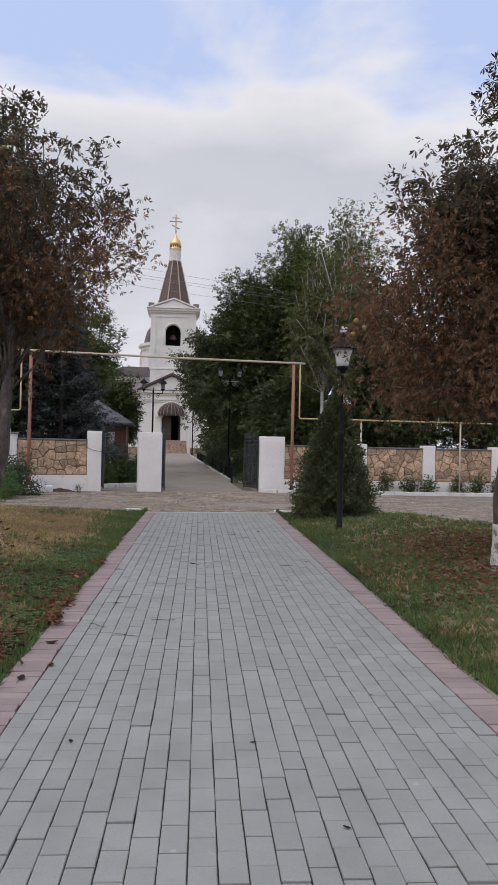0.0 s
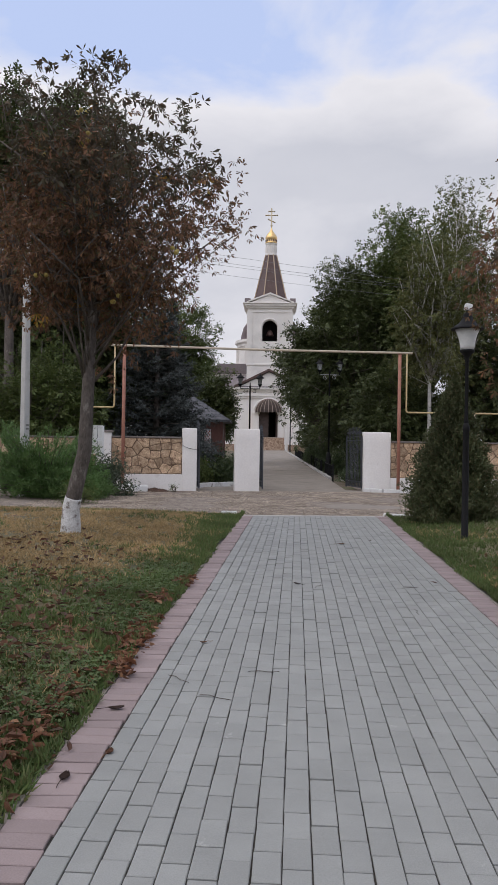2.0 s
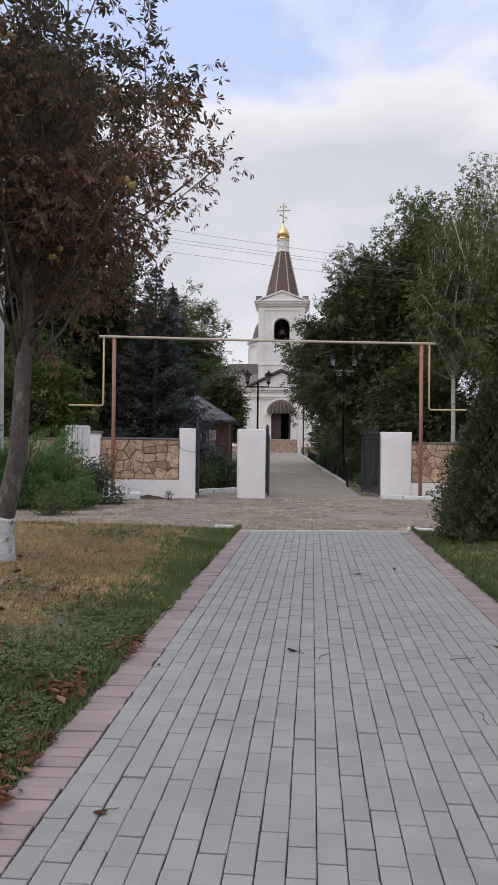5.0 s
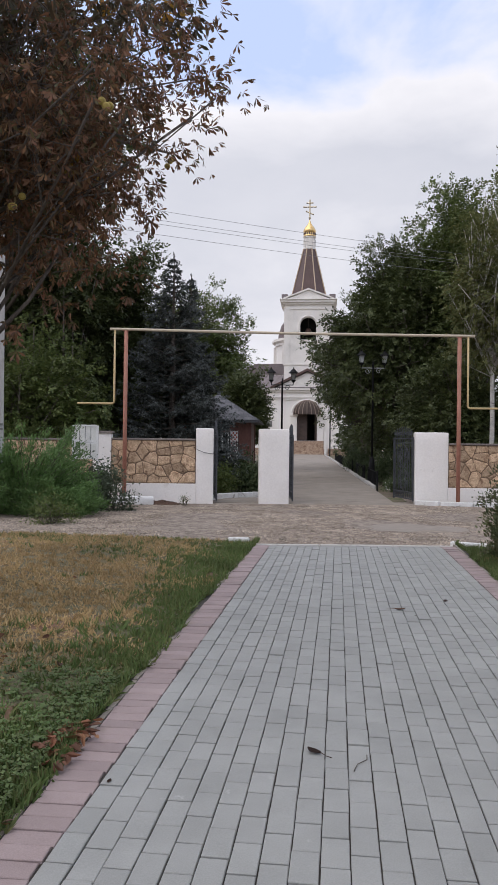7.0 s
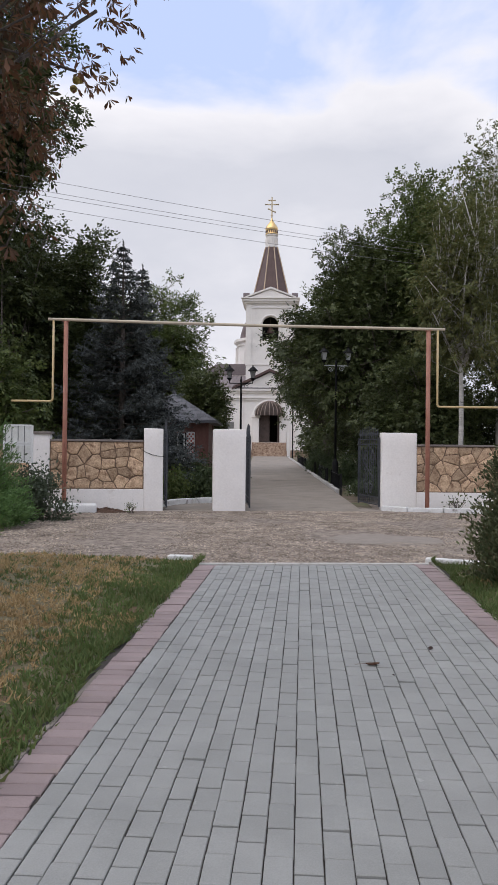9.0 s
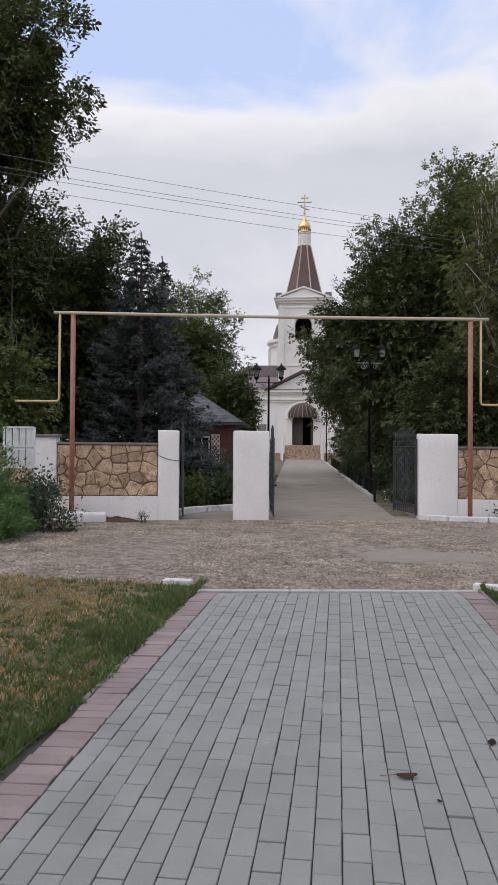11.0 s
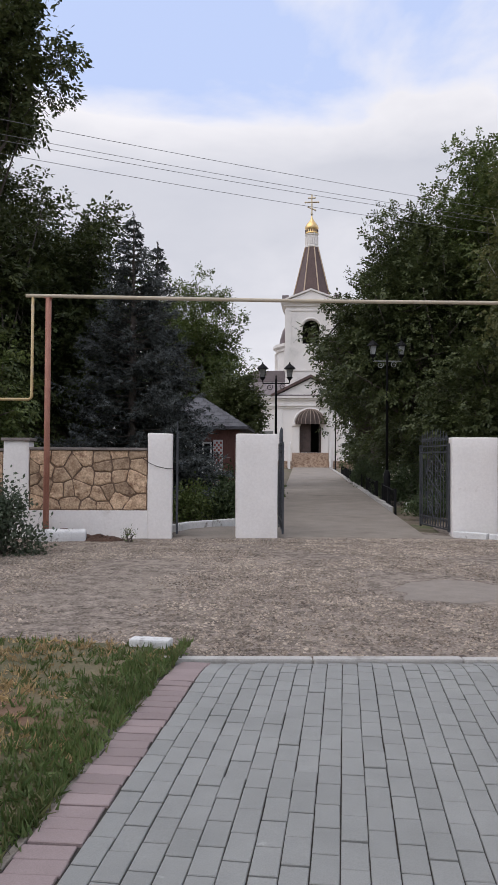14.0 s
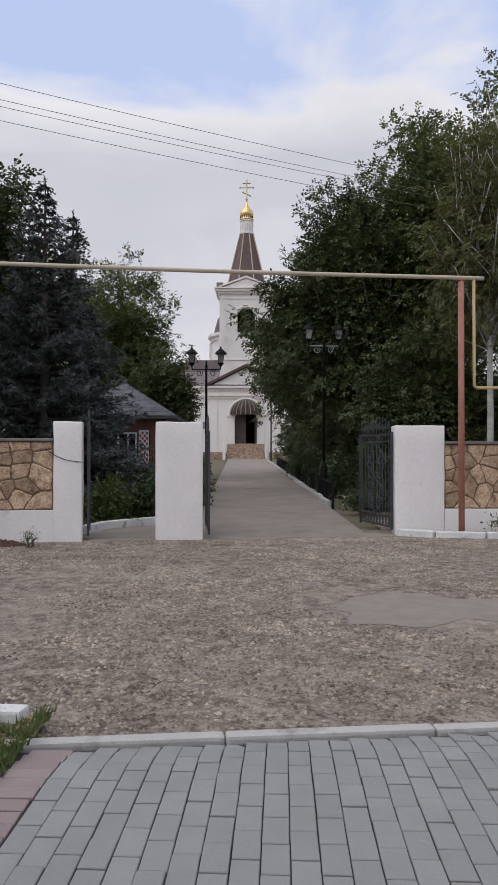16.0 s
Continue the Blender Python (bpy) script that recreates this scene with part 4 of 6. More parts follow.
def church():
    top = empty("church", "white rendered church with brown spire, gilded cupola and cross", "church", (-3.2, 83.0, 0.80), 1.5)
    wall, brown = M["church_wall"], M["roof_brown"]

    def tpart(name, bm, material, parent, label="", smooth=False):
        for v in bm.verts:
            v.co = Vector((v.co.x * 1.04, v.co.y - 2.2, 8.4 + (v.co.z - 8.4) * 1.055))
        return part(name, bm, material, parent, label, smooth)

    # narthex, with a doorway through its front
    for s in (-1, 1):
        a, b = (-6.4, -1.0) if s < 0 else (1.0, 6.4)
        part("front_wall", boxed(a, b, 0.0, 0.6, -0.6, 6.5), wall, top)
        part("side_wall", boxed(s * 6.4 - 0.3, s * 6.4 + 0.3, 0.6, 11.0, -0.6, 6.5), wall, top)
        part("corner_pilaster", boxed(s * 6.1 - 0.45, s * 6.1 + 0.45, -0.10, 0.0, 0.7, 5.7), wall, top)
        part("inner_pilaster", boxed(s * 3.0 - 0.35, s * 3.0 + 0.35, -0.08, 0.0, 0.7, 5.7), wall, top)
        part("portal_pier", boxed(s * 1.35 - 0.32, s * 1.35 + 0.32, -0.28, 0.0, 1.3, 4.0, bevel=0.03), wall, top)
        part("portal_capital", boxed(s * 1.35 - 0.42, s * 1.35 + 0.42, -0.36, 0.0, 3.85, 4.15, bevel=0.04), wall, top)
    part("lintel_wall", boxed(-1.0, 1.0, 0.0, 0.6, 4.2, 6.5), wall, top)
    part("threshold", boxed(-1.0, 1.0, 0.0, 0.6, -0.6, 1.38), wall, top)
    # floor coloured near-black for the shade indoors
    part("porch_floor", boxed(-6.1, 6.1, 0.6, 10.7, 1.2, 1.36), M["interior_shade"], top)
    part("plinth_course", boxed(-6.75, 6.75, -0.14, -0.0, -0.6, 0.75), wall, top)
    for z0, z1, d in ((5.55, 5.75, 0.16), (5.75, 5.9, 0.28), (6.3, 6.5, 0.22), (6.5, 6.72, 0.42)):
        part("cornice", boxed(-6.7 - d * 0.3, 6.7 + d * 0.3, -d, -0.002, z0, z1, bevel=0.03), wall, top)
    arch = bmesh.new()
    tube(arch, [(1.55 * math.cos(a), -0.16, 4.15 + 1.35 * math.sin(a)) for a in np.linspace(0, math.pi, 19)], 0.13, 8)
    part("portal_arch", arch, wall, top, "moulded arch over the door")
    # gable and roofs
    part("gable", prism(bmesh.new(), [(-3.3, 6.72), (3.3, 6.72), (0, 8.35)], -0.25, 1.2), wall, top)
    for s in (-1, 1):
        bm = prism(bmesh.new(), [(s * 3.75, 6.62), (s * 3.75, 6.86), (0, 8.72), (0, 8.46)][::(1 if s < 0 else -1)], -0.55, 3.2)
        part("gable_roof", bm, brown, top, "brown metal verge")
    bm = bmesh.new()
    va = [bm.verts.new(p) for p in ((-6.9, -0.45, 6.74), (6.9, -0.45, 6.74), (6.9, 11.0, 6.74), (-6.9, 11.0, 6.74), (-5.4, 2.6, 8.3), (5.4, 2.6, 8.3), (5.4, 11.0, 8.3), (-5.4, 11.0, 8.3))]
    for q in ((0, 1, 5, 4), (1, 2, 6, 5), (3, 0, 4, 7), (4, 5, 6, 7), (3, 2, 1, 0), (2, 3, 7, 6)):
        bm.faces.new([va[i] for i in q])
    roof = part("narthex_roof", bm, M["roof_grey"], top, "dull mauve sheet-metal roof")
    for i in range(23):
        x = -6.6 + i * 0.6
        part("seam", tubed([(x, -0.42, 6.77), (x * 5.4 / 6.9, 2.6, 8.33)], 0.03, 4), M["roof_grey"], roof)
    # doors
    part("door_frame", boxed(-1.0, -0.84, -0.06, 0.2, 1.38, 4.2), M["dark_wood"], top)
    part("door_frame", boxed(0.84, 1.0, -0.06, 0.2, 1.38, 4.2), M["dark_wood"], top)
    part("door_leaf", boxed(-0.84, 0.02, 0.1, 0.17, 1.40, 4.1), M["dark_wood"], top, "closed dark wooden leaf")
    leaf = boxed(0.0, 0.8, 0.0, 0.06, 1.40, 4.1)
    bmesh.ops.rotate(leaf, verts=leaf.verts, cent=(0.8, 0, 0), matrix=Matrix.Rotation(radians(-85), 3, "Z"))
    bmesh.ops.translate(leaf, verts=leaf.verts, vec=(0.03, 0.2, 0))
    part("door_leaf", leaf, M["dark_wood"], top, "dark wooden leaf standing open")
    # added near-black sheet: paints the shade seen through the doorway
    part("porch_back", boxed(-2.0, 2.0, 3.0, 3.1, 1.36, 5.0), M["interior_shade"], top)
    # quarter-dome canopy over the door
    bm = bmesh.new()
    n = 20
    rings = []
    for j in range(9):
        b = j / 8 * math.pi / 2
        rings.append([bm.verts.new((1.42 * math.cos(b) * math.cos(math.pi * k / n), -0.28 - 1.15 * math.cos(b) * math.sin(math.pi * k / n), 4.02 + 1.45 * math.sin(b))) for k in range(n + 1)])
    for a, b in zip(rings, rings[1:]):
        for k in range(n):
            bm.faces.new((a[k], b[k], b[k + 1], a[k + 1]))
    bmesh.ops.solidify(bm, geom=bm.faces[:], thickness=0.04)
    can = part("door_canopy", bm, M["canopy"], top, "brown domed canopy with pale ribs")
    for k in range(1, 10):
        a = math.pi * k / 10
        pts = [(1.45 * math.cos(b) * math.cos(a), -0.28 - 1.18 * math.cos(b) * math.sin(a), 4.02 + 1.48 * math.sin(b)) for b in np.linspace(0, math.pi / 2 - 0.05, 10)]
        part("canopy_rib", tubed(pts, 0.035, 5), M["canopy_rib"], can)
    # steps with stone cheeks and rails
    for i in range(8):
        part("step", boxed(-1.7, 1.7, -0.3 - (8 - i) * 0.3, -0.3 - (7 - i) * 0.3 + (0.3 if i == 7 else 0), -0.5, 0.17 * (i + 1), bevel=0.012), M["stair_stone"], top, "step clad in mottled stone")
    for s in (-1, 1):
        part("stair_cheek", boxed(s * 1.78 - 0.08, s * 1.78 + 0.08, -2.75, 0.0, -0.5, 0.55), M["stair_stone"], top)
        part("rail_post", boxed(s * 1.86 - 0.09, s * 1.86 + 0.09, -2.8, -2.6, -0.5, 2.25, bevel=0.02), M["plaster"], top, "white stair rail post")
        part("stair_rail", tubed([(s * 1.86, -2.7, 1.4), (s * 1.86, -0.2, 2.4)], 0.035, 6), M["plaster"], top)
    part("wall_plaque", boxed(-4.42, -3.55, -0.06, -0.002, 2.75, 3.4), M["board_back"], top, "grey plaque in a dark frame")
    # tower
    tpart("tower_base", boxed(-2.35, 2.35, 2.6, 7.3, 6.4, 9.1), wall, top)
    tpart("tower_string_course", boxed(-2.42, 2.42, 2.53, 7.37, 9.1, 9.3, bevel=0.03), wall, top)
    for s in (-1, 1):
        a, b = (-2.32, -0.78) if s < 0 else (0.78, 2.32)
        tpart("belfry_front", boxed(a, b, 2.62, 3.1, 9.3, 15.0), wall, top)
        tpart("belfry_side", boxed(s * 2.07 - 0.25, s * 2.07 + 0.25, 3.1, 7.28, 9.3, 15.0), wall, top)
        tpart("belfry_pilaster", boxed(s * 2.1 - 0.28, s * 2.1 + 0.28, 2.54, 2.62, 9.3, 14.6), wall, top)
    tpart("belfry_sill_wall", boxed(-0.78, 0.78, 2.62, 3.1, 9.3, 11.6), wall, top)
    head = [(0.78, 15.0), (-0.78, 15.0), (-0.78, 13.0)] + [(-0.78 * math.cos(a), 13.0 + 0.78 * math.sin(a)) for a in np.linspace(0, math.pi, 13)[1:]]
    tpart("belfry_arch_wall", prism(bmesh.new(), head[::-1], 2.62, 3.1), wall, top)
    bm = bmesh.new()
    tube(bm, [(-0.9, 2.58, 11.7), (-0.9, 2.58, 13.0)] + [(-0.9 * math.cos(a), 2.58, 13.0 + 0.9 * math.sin(a)) for a in np.linspace(0, math.pi, 13)[1:]] + [(0.9, 2.58, 11.7)], 0.09, 6)
    tpart("belfry_arch_trim", bm, wall, top)
    tpart("belfry_back", boxed(-1.8, 1.8, 7.0, 7.28, 9.3, 15.0), wall, top)
    # floor in the same near-black shade colour
    tpart("belfry_floor", boxed(-1.8, 1.8, 3.1, 7.0, 9.3, 9.4), M["interior_shade"], top)
    # added near-black sheet behind the bell for the shade in the arch
    tpart("belfry_inner_screen", boxed(-1.8, 1.8, 4.6, 4.7, 9.4, 15.0), M["interior_shade"], top)
    bell = tpart("bell", lathe(bmesh.new(), [(0.42, 0), (0.36, 0.15), (0.26, 0.4), (0.18, 0.52), (0.04, 0.58)], 16, (0, 3.7, 12.3)), M["roof_brown"], top, "dark bronze bell", smooth=True)
    tpart("bell_rope", tubed([(0, 3.7, 12.85), (0, 3.7, 15.0)], 0.02, 5), M["dark_wood"], bell)
    for z0, z1, d in ((14.55, 14.7, 0.08), (15.0, 15.2, 0.2), (15.2, 15.42, 0.38), (15.42, 15.52, 0.5)):
        tpart("tower_cornice", boxed(-2.32 - d, 2.32 + d, 2.62 - d, 7.28 + d, z0, z1, bevel=0.02), wall, top)
    for s in (-1, 1):
        tpart("tower_parapet", boxed(s * 2.35 - 0.3, s * 2.35 + 0.3, 2.5, 7.3, 15.52, 16.0), M["roof_grey"], top)
    tpart("tower_gable", prism(bmesh.new(), [(-2.1, 15.52), (2.1, 15.52), (0, 16.35)], 2.35, 3.4), wall, top)
    for s in (-1, 1):
        bm = prism(bmesh.new(), [(s * 2.45, 15.50), (s * 2.45, 15.62), (0, 16.55), (0, 16.38)][::(1 if s < 0 else -1)], 2.2, 4.0)
        tpart("tower_gable_roof", bm, M["church_wall"], top)
    spire = tpart("spire", lathe(bmesh.new(), [(2.15, 15.5), (1.80, 16.3), (0.62, 20.95)], 8, (0, 4.95, 0), math.pi / 8), brown, top, "brown sheet-metal tented spire")
    for k in range(8):
        a = math.pi / 8 + k * math.pi / 4
        tpart("spire_rib", tubed([(r * math.cos(a), 4.95 + r * math.sin(a), z) for r, z in ((2.15, 15.5), (1.82, 16.3), (0.64, 20.95))], 0.06, 5), M["rib"], spire)
    neck = tpart("spire_neck", lathe(bmesh.new(), [(0.66, 20.9), (0.66, 21.05), (0.58, 21.1), (0.58, 22.0), (0.66, 22.08), (0.66, 22.2)], 8, (0, 4.95, 0), math.pi / 8), wall, top, "white octagonal neck")
    for k in range(8):
        a = k * math.pi / 4
        tpart("neck_panel", tubed([(0.56 * math.cos(a), 4.95 + 0.56 * math.sin(a), 21.2), (0.56 * math.cos(a), 4.95 + 0.56 * math.sin(a), 21.9)], 0.07, 6), wall, neck)
    cup = tpart("cupola", lathe(bmesh.new(), [(0.58, 22.15), (0.66, 22.2), (0.64, 22.3), (0.57, 22.35), (0.58, 22.6), (0.65, 22.72), (0.62, 22.9), (0.50, 23.12), (0.30, 23.36), (0.15, 23.58), (0.07, 23.8), (0.045, 24.0)], 24, (0, 4.95, 0)), M["gold"], top, "gilded onion cupola", smooth=True)
    for k in range(16):
        a = 2 * math.pi * k / 16
        tpart("cupola_arch", boxed(0.575 * math.cos(a) - 0.05, 0.575 * math.cos(a) + 0.05, 4.95 + 0.575 * math.sin(a) - 0.05, 4.95 + 0.575 * math.sin(a) + 0.05, 22.38, 22.58), M["roof_brown"], cup)
    cr = tpart("cross", tubed([(0, 4.95, 23.95), (0, 4.95, 25.95)], 0.07, 8), M["cross"], top, "gilded eight-pointed cross")
    tpart("cross_ball", lathe(bmesh.new(), [(0.03, 0), (0.12, 0.08), (0.12, 0.16), (0.03, 0.24)], 12, (0, 4.95, 24.0)), M["cross"], cr)
    for z, w, tilt in ((25.62, 0.30, 0), (25.22, 0.62, 0), (24.62, 0.34, 0.16)):
        tpart("cross_bar", tubed([(-w, 4.95, z + tilt), (w, 4.95, z - tilt)], 0.065, 8), M["cross"], cr)
        for s in (-1, 1):
            tpart("cross_finial", lathe(bmesh.new(), [(0.02, -0.09), (0.09, 0), (0.02, 0.09)], 8, (s * w, 4.95, z - s * tilt)), M["cross"], cr)
    # nave and its domed drum behind
    part("nave", boxed(-8.5, 8.5, 9.0, 24.0, -0.6, 9.0), wall, top)
    part("nave_roof", prism(bmesh.new(), [(-8.8, 9.0), (8.8, 9.0), (6.0, 10.2), (-6.0, 10.2)], 8.8, 24.2), M["roof_grey"], top)
    drum = part("drum", lathe(bmesh.new(), [(4.05, 9.5), (4.05, 12.6), (4.2, 12.65), (4.2, 12.9), (4.5, 13.1), (4.5, 13.4)], 16, (0, 13.5, 0)), wall, top)
    part("dome", lathe(bmesh.new(), [(4.4, 13.4), (3.8, 13.5), (3.75, 14.1), (3.45, 15.2), (2.7, 16.2), (1.6, 16.9), (0.6, 17.2)], 24, (0, 13.5, 0)), brown, top, "dark brown metal dome", smooth=True)
    for k in range(8):
        a = k * math.pi / 4 - math.pi / 2
        part("drum_pilaster", boxed(4.05 * math.cos(a) - 0.25, 4.05 * math.cos(a) + 0.25, 13.5 + 4.05 * math.sin(a) - 0.25, 13.5 + 4.05 * math.sin(a) + 0.25, 9.6, 12.6), wall, drum)
    part("low_wall", boxed(-6.4, -2.1, -1.6, -1.35, -0.6, 0.6), M["stair_stone"], top, "low stone-clad wall")
    part("low_wall", boxed(2.1, 6.4, -1.6, -1.35, -0.6, 0.6), M["stair_stone"], top, "low stone-clad wall")


church()


# ---------------------------------------------------------------- the kiosk in the yard
def kiosk():
    top = empty("kiosk", "small red-brown timber kiosk with a grey shingled hip roof", "kiosk", (-5.17, 38.2, alley_z(38)), 3)
    w, d, h = 1.45, 1.4, 2.35
    for s in (-1, 1):
        for q in (-1, 1):
            part("corner_post", boxed(s * w - 0.08, s * w + 0.08, q * d - 0.08, q * d + 0.08, -0.2, h), M["kiosk_wood"], top)
        part("side_wall", boxed(s * w - 0.04, s * w + 0.04, -d + 0.08, d - 0.08, -0.1, h), M["kiosk_wood"], top)
    part("back_wall", boxed(-w + 0.08, w - 0.08, d - 0.04, d + 0.04, -0.1, h), M["kiosk_wood"], top)
    part("front_wall", boxed(-w + 0.08, w - 0.08, -d - 0.03, -d + 0.03, -0.1, 0.55), M["kiosk_wood"], top)
    part("front_wall", boxed(1.0, w - 0.08, -d - 0.03, -d + 0.03, 0.55, h), M["kiosk_wood"], top)
    part("front_wall", boxed(-w + 0.08, -0.62, -d - 0.03, -d + 0.03, 0.55, h), M["kiosk_wood"], top)
    part("front_wall", boxed(-0.62, 1.0, -d - 0.03, -d + 0.03, 1.95, h), M["kiosk_wood"], top)
    win = part("window_frame", boxed(-0.62, 0.6, -d - 0.06, -d + 0.02, 0.55, 0.63), M["white_paint"], top, "white window frame")
    for z in (1.2, 1.87):
        part("window_rail", boxed(-0.62, 0.6, -d - 0.06, -d + 0.02, z, z + 0.06), M["white_paint"], win)
    for x in (-0.62, -0.32, -0.02, 0.28, 0.545):
        part("window_bar", boxed(x, x + 0.055, -d - 0.055, -d + 0.015, 0.6, 1.9), M["white_paint"], win)
    # added near-black sheet: shade of the kiosk's inside as a colour
    part("window_dark", boxed(-0.62, 1.0, -d + 0.3, -d + 0.34, 0.5, 1.95), M["interior_shade"], top)
    pan = part("trellis_panel", boxed(0.66, 0.98, -d - 0.09, -d - 0.05, 0.35, 2.0), M["white_paint"], top, "pale panel with a red cross-stitch pattern")
    for i in range(4):
        for j in range(18):
            if (i + j) % 2 == 0:
                part("pattern_block", boxed(0.68 + i * 0.07, 0.745 + i * 0.07, -d - 0.096, -d - 0.09, 0.42 + j * 0.085, 0.495 + j * 0.085), M["red_paint"], pan)
    ov = 0.42
    zt = h + 1.25
    corners = [(-w - ov, -d - ov), (w + ov, -d - ov), (w + ov, d + ov), (-w - ov, d + ov)]
    bm = bmesh.new()
    lo = [bm.verts.new((x, y, h)) for x, y in corners]
    li = [bm.verts.new((x, y, h + 0.07)) for x, y in corners]
    ap = bm.verts.new((0, 0, zt))
    bm.faces.new(lo[::-1])
    for i in range(4):
        bm.faces.new((lo[i], lo[(i + 1) % 4], li[(i + 1) % 4], li[i]))
        bm.faces.new((li[i], li[(i + 1) % 4], ap))
    roof = part("hip_roof", bm, M["kiosk_roof"], top, "grey shingled hip roof")
    for r in range(9):
        for q in range(2):
            k0, k1 = r / 9, (r + 1) / 9
            a0, a1 = (1 - k0) * (w + ov), (1 - k1) * (w + ov)
            yy0, yy1 = -(1 - k0) * (d + ov), -(1 - k1) * (d + ov)
            z0, z1 = h + 0.09 + k0 * (zt - h - 0.07), h + 0.09 + k1 * (zt - h - 0.07)
            n = max(1, round(2 * a0 / 0.3))
            for i in range(n):
                xa, xb = -a0 + 2 * a0 * i / n + 0.012, -a0 + 2 * a0 * (i + 1) / n - 0.012
                bm = bmesh.new()
                ps = [(xa, yy0 - 0.02, z0 - 0.01), (xb, yy0 - 0.02, z0 - 0.01), (max(-a1, min(a1, xb)), yy1, z1 - 0.005), (max(-a1, min(a1, xa)), yy1, z1 - 0.005)]
                if q:
                    ps = [(-y * (w + ov) / (d + ov), x * (d + ov) / (w + ov), z) for x, y, z in ps]
                vs = [bm.verts.new(p) for p in ps] + [bm.verts.new((p[0], p[1], p[2] + 0.02)) for p in ps]
                for f in ((0, 1, 5, 4), (1, 2, 6, 5), (2, 3, 7, 6), (3, 0, 4, 7), (4, 5, 6, 7)):
                    bm.faces.new([vs[m] for m in f])
                part("shingle", bm, M["kiosk_roof"], roof)
    part("ridge_knob", lathe(bmesh.new(), [(0.06, 0), (0.08, 0.06), (0.02, 0.14)], 10, (0, 0, zt - 0.02)), M["kiosk_roof"], roof)


kiosk()


# ---------------------------------------------------------------- plants
def quads(centres, along, across, length, width, tip=0.0):
    """Leaf blades: rhombs of four corners at the centres, pointing along, broad across."""
    c, a, b = np.asarray(centres), np.asarray(along), np.asarray(across)
    length, width = np.asarray(length).reshape(-1, 1), np.asarray(width).reshape(-1, 1)
    v = np.stack([c - a * length * 0.5, c + b * width * 0.5 + a * length * tip, c + a * length * 0.5, c - b * width * 0.5 + a * length * tip], 1).reshape(-1, 3)
    n = len(c)
    return v, np.arange(4 * n).reshape(n, 4)


def unit(v):
    return v / np.maximum(np.linalg.norm(v, axis=1, keepdims=True), 1e-6)


def frames(rng, n, bias=(0, 0, 0), k=0.0):
    a = unit(rng.normal(size=(n, 3)) + np.array(bias) * k)
    b = unit(np.cross(a, rng.normal(size=(n, 3))))
    return a, b


def limbs_mesh(trunk, limbs, sides=9):
    bm = bmesh.new()
    for pts, radii in (trunk, *limbs):
        tube(bm, pts, radii, sides if radii[0] > 0.06 else 5)
    return bm


def grow(rng, base, fork, envelope, n_limbs, r_trunk, lean=(0, 0), sub=4, wob=0.12, leader=0.0, thin=1.0):
    """Trunk from base to fork height and limbs that reach into the crown; returns the trunk, the limbs and the twig ends."""
    base = np.array(base, float)
    top = base + np.array([lean[0], lean[1], fork])
    mid = base + (top - base) * 0.5 + np.append(rng.normal(size=2) * 0.05, 0)
    trunk = ([base - [0, 0, 0.3], base + [0, 0, 0.06], base + [0, 0, 0.35], mid, top], [r_trunk * 1.35, r_trunk * 1.2, r_trunk, r_trunk * 0.88, r_trunk * 0.74])
    if leader:
        trunk[0].extend([top + [0.05, 0.03, leader * 0.45], top + [-0.04, 0.02, leader]])
        trunk[1].extend([r_trunk * 0.42, r_trunk * 0.12])
    limbs, tips = [], []
    for i in range(n_limbs):
        goal = envelope(rng)
        start = top + (base - top) * rng.uniform(0.0, 0.22)
        if leader and rng.random() < 0.7:
            start = top + np.array([0, 0, 1]) * min(leader * rng.uniform(0.0, 0.85), max(goal[2] - top[2] - 0.35, 0.0))
        way = goal - start
        m1 = start + way * 0.4 + rng.normal(size=3) * wob * np.linalg.norm(way) + [0, 0, 0.08 * np.linalg.norm(way)]
        r0 = r_trunk * rng.uniform(0.22, 0.42) * thin
        limbs.append(([start, m1, goal], [r0, r0 * 0.55, 0.012]))
        tips.append(goal)
        for _ in range(sub):
            s = start + way * rng.uniform(0.35, 0.9)
            s = (s + (m1 if rng.random() < 0.3 else s)) / 2
            e = s + (envelope(rng) - s) * rng.uniform(0.45, 0.97)
            limbs.append(([s, (s + e) / 2 + rng.normal(size=3) * 0.06, e], [r0 * 0.3, r0 * 0.18, 0.008]))
            tips.append(e)
    return trunk, limbs, np.array(tips)


def ellipsoid(c, r, shell=0.45, low=-1.0, taper=0.0, lobes=0.15):
    """Points in the outer part of a lumpy ellipsoid, drawn in towards the top by taper."""
    c, r = np.array(c), np.array(r)

    def pick(rng):
        while True:
            d = rng.normal(size=3)
            d /= np.linalg.norm(d)
            if d[2] > low:
                k = rng.uniform(shell, 1.0) ** 0.6 * (1 + lobes * noise.noise((d[0] * 2.4 + c[2], d[1] * 2.4 + r[0], d[2] * 2.4)))
                w = 1 - taper * max(0.0, d[2] * k)
                return c + d * r * k * [w, w, 1]

    return pick


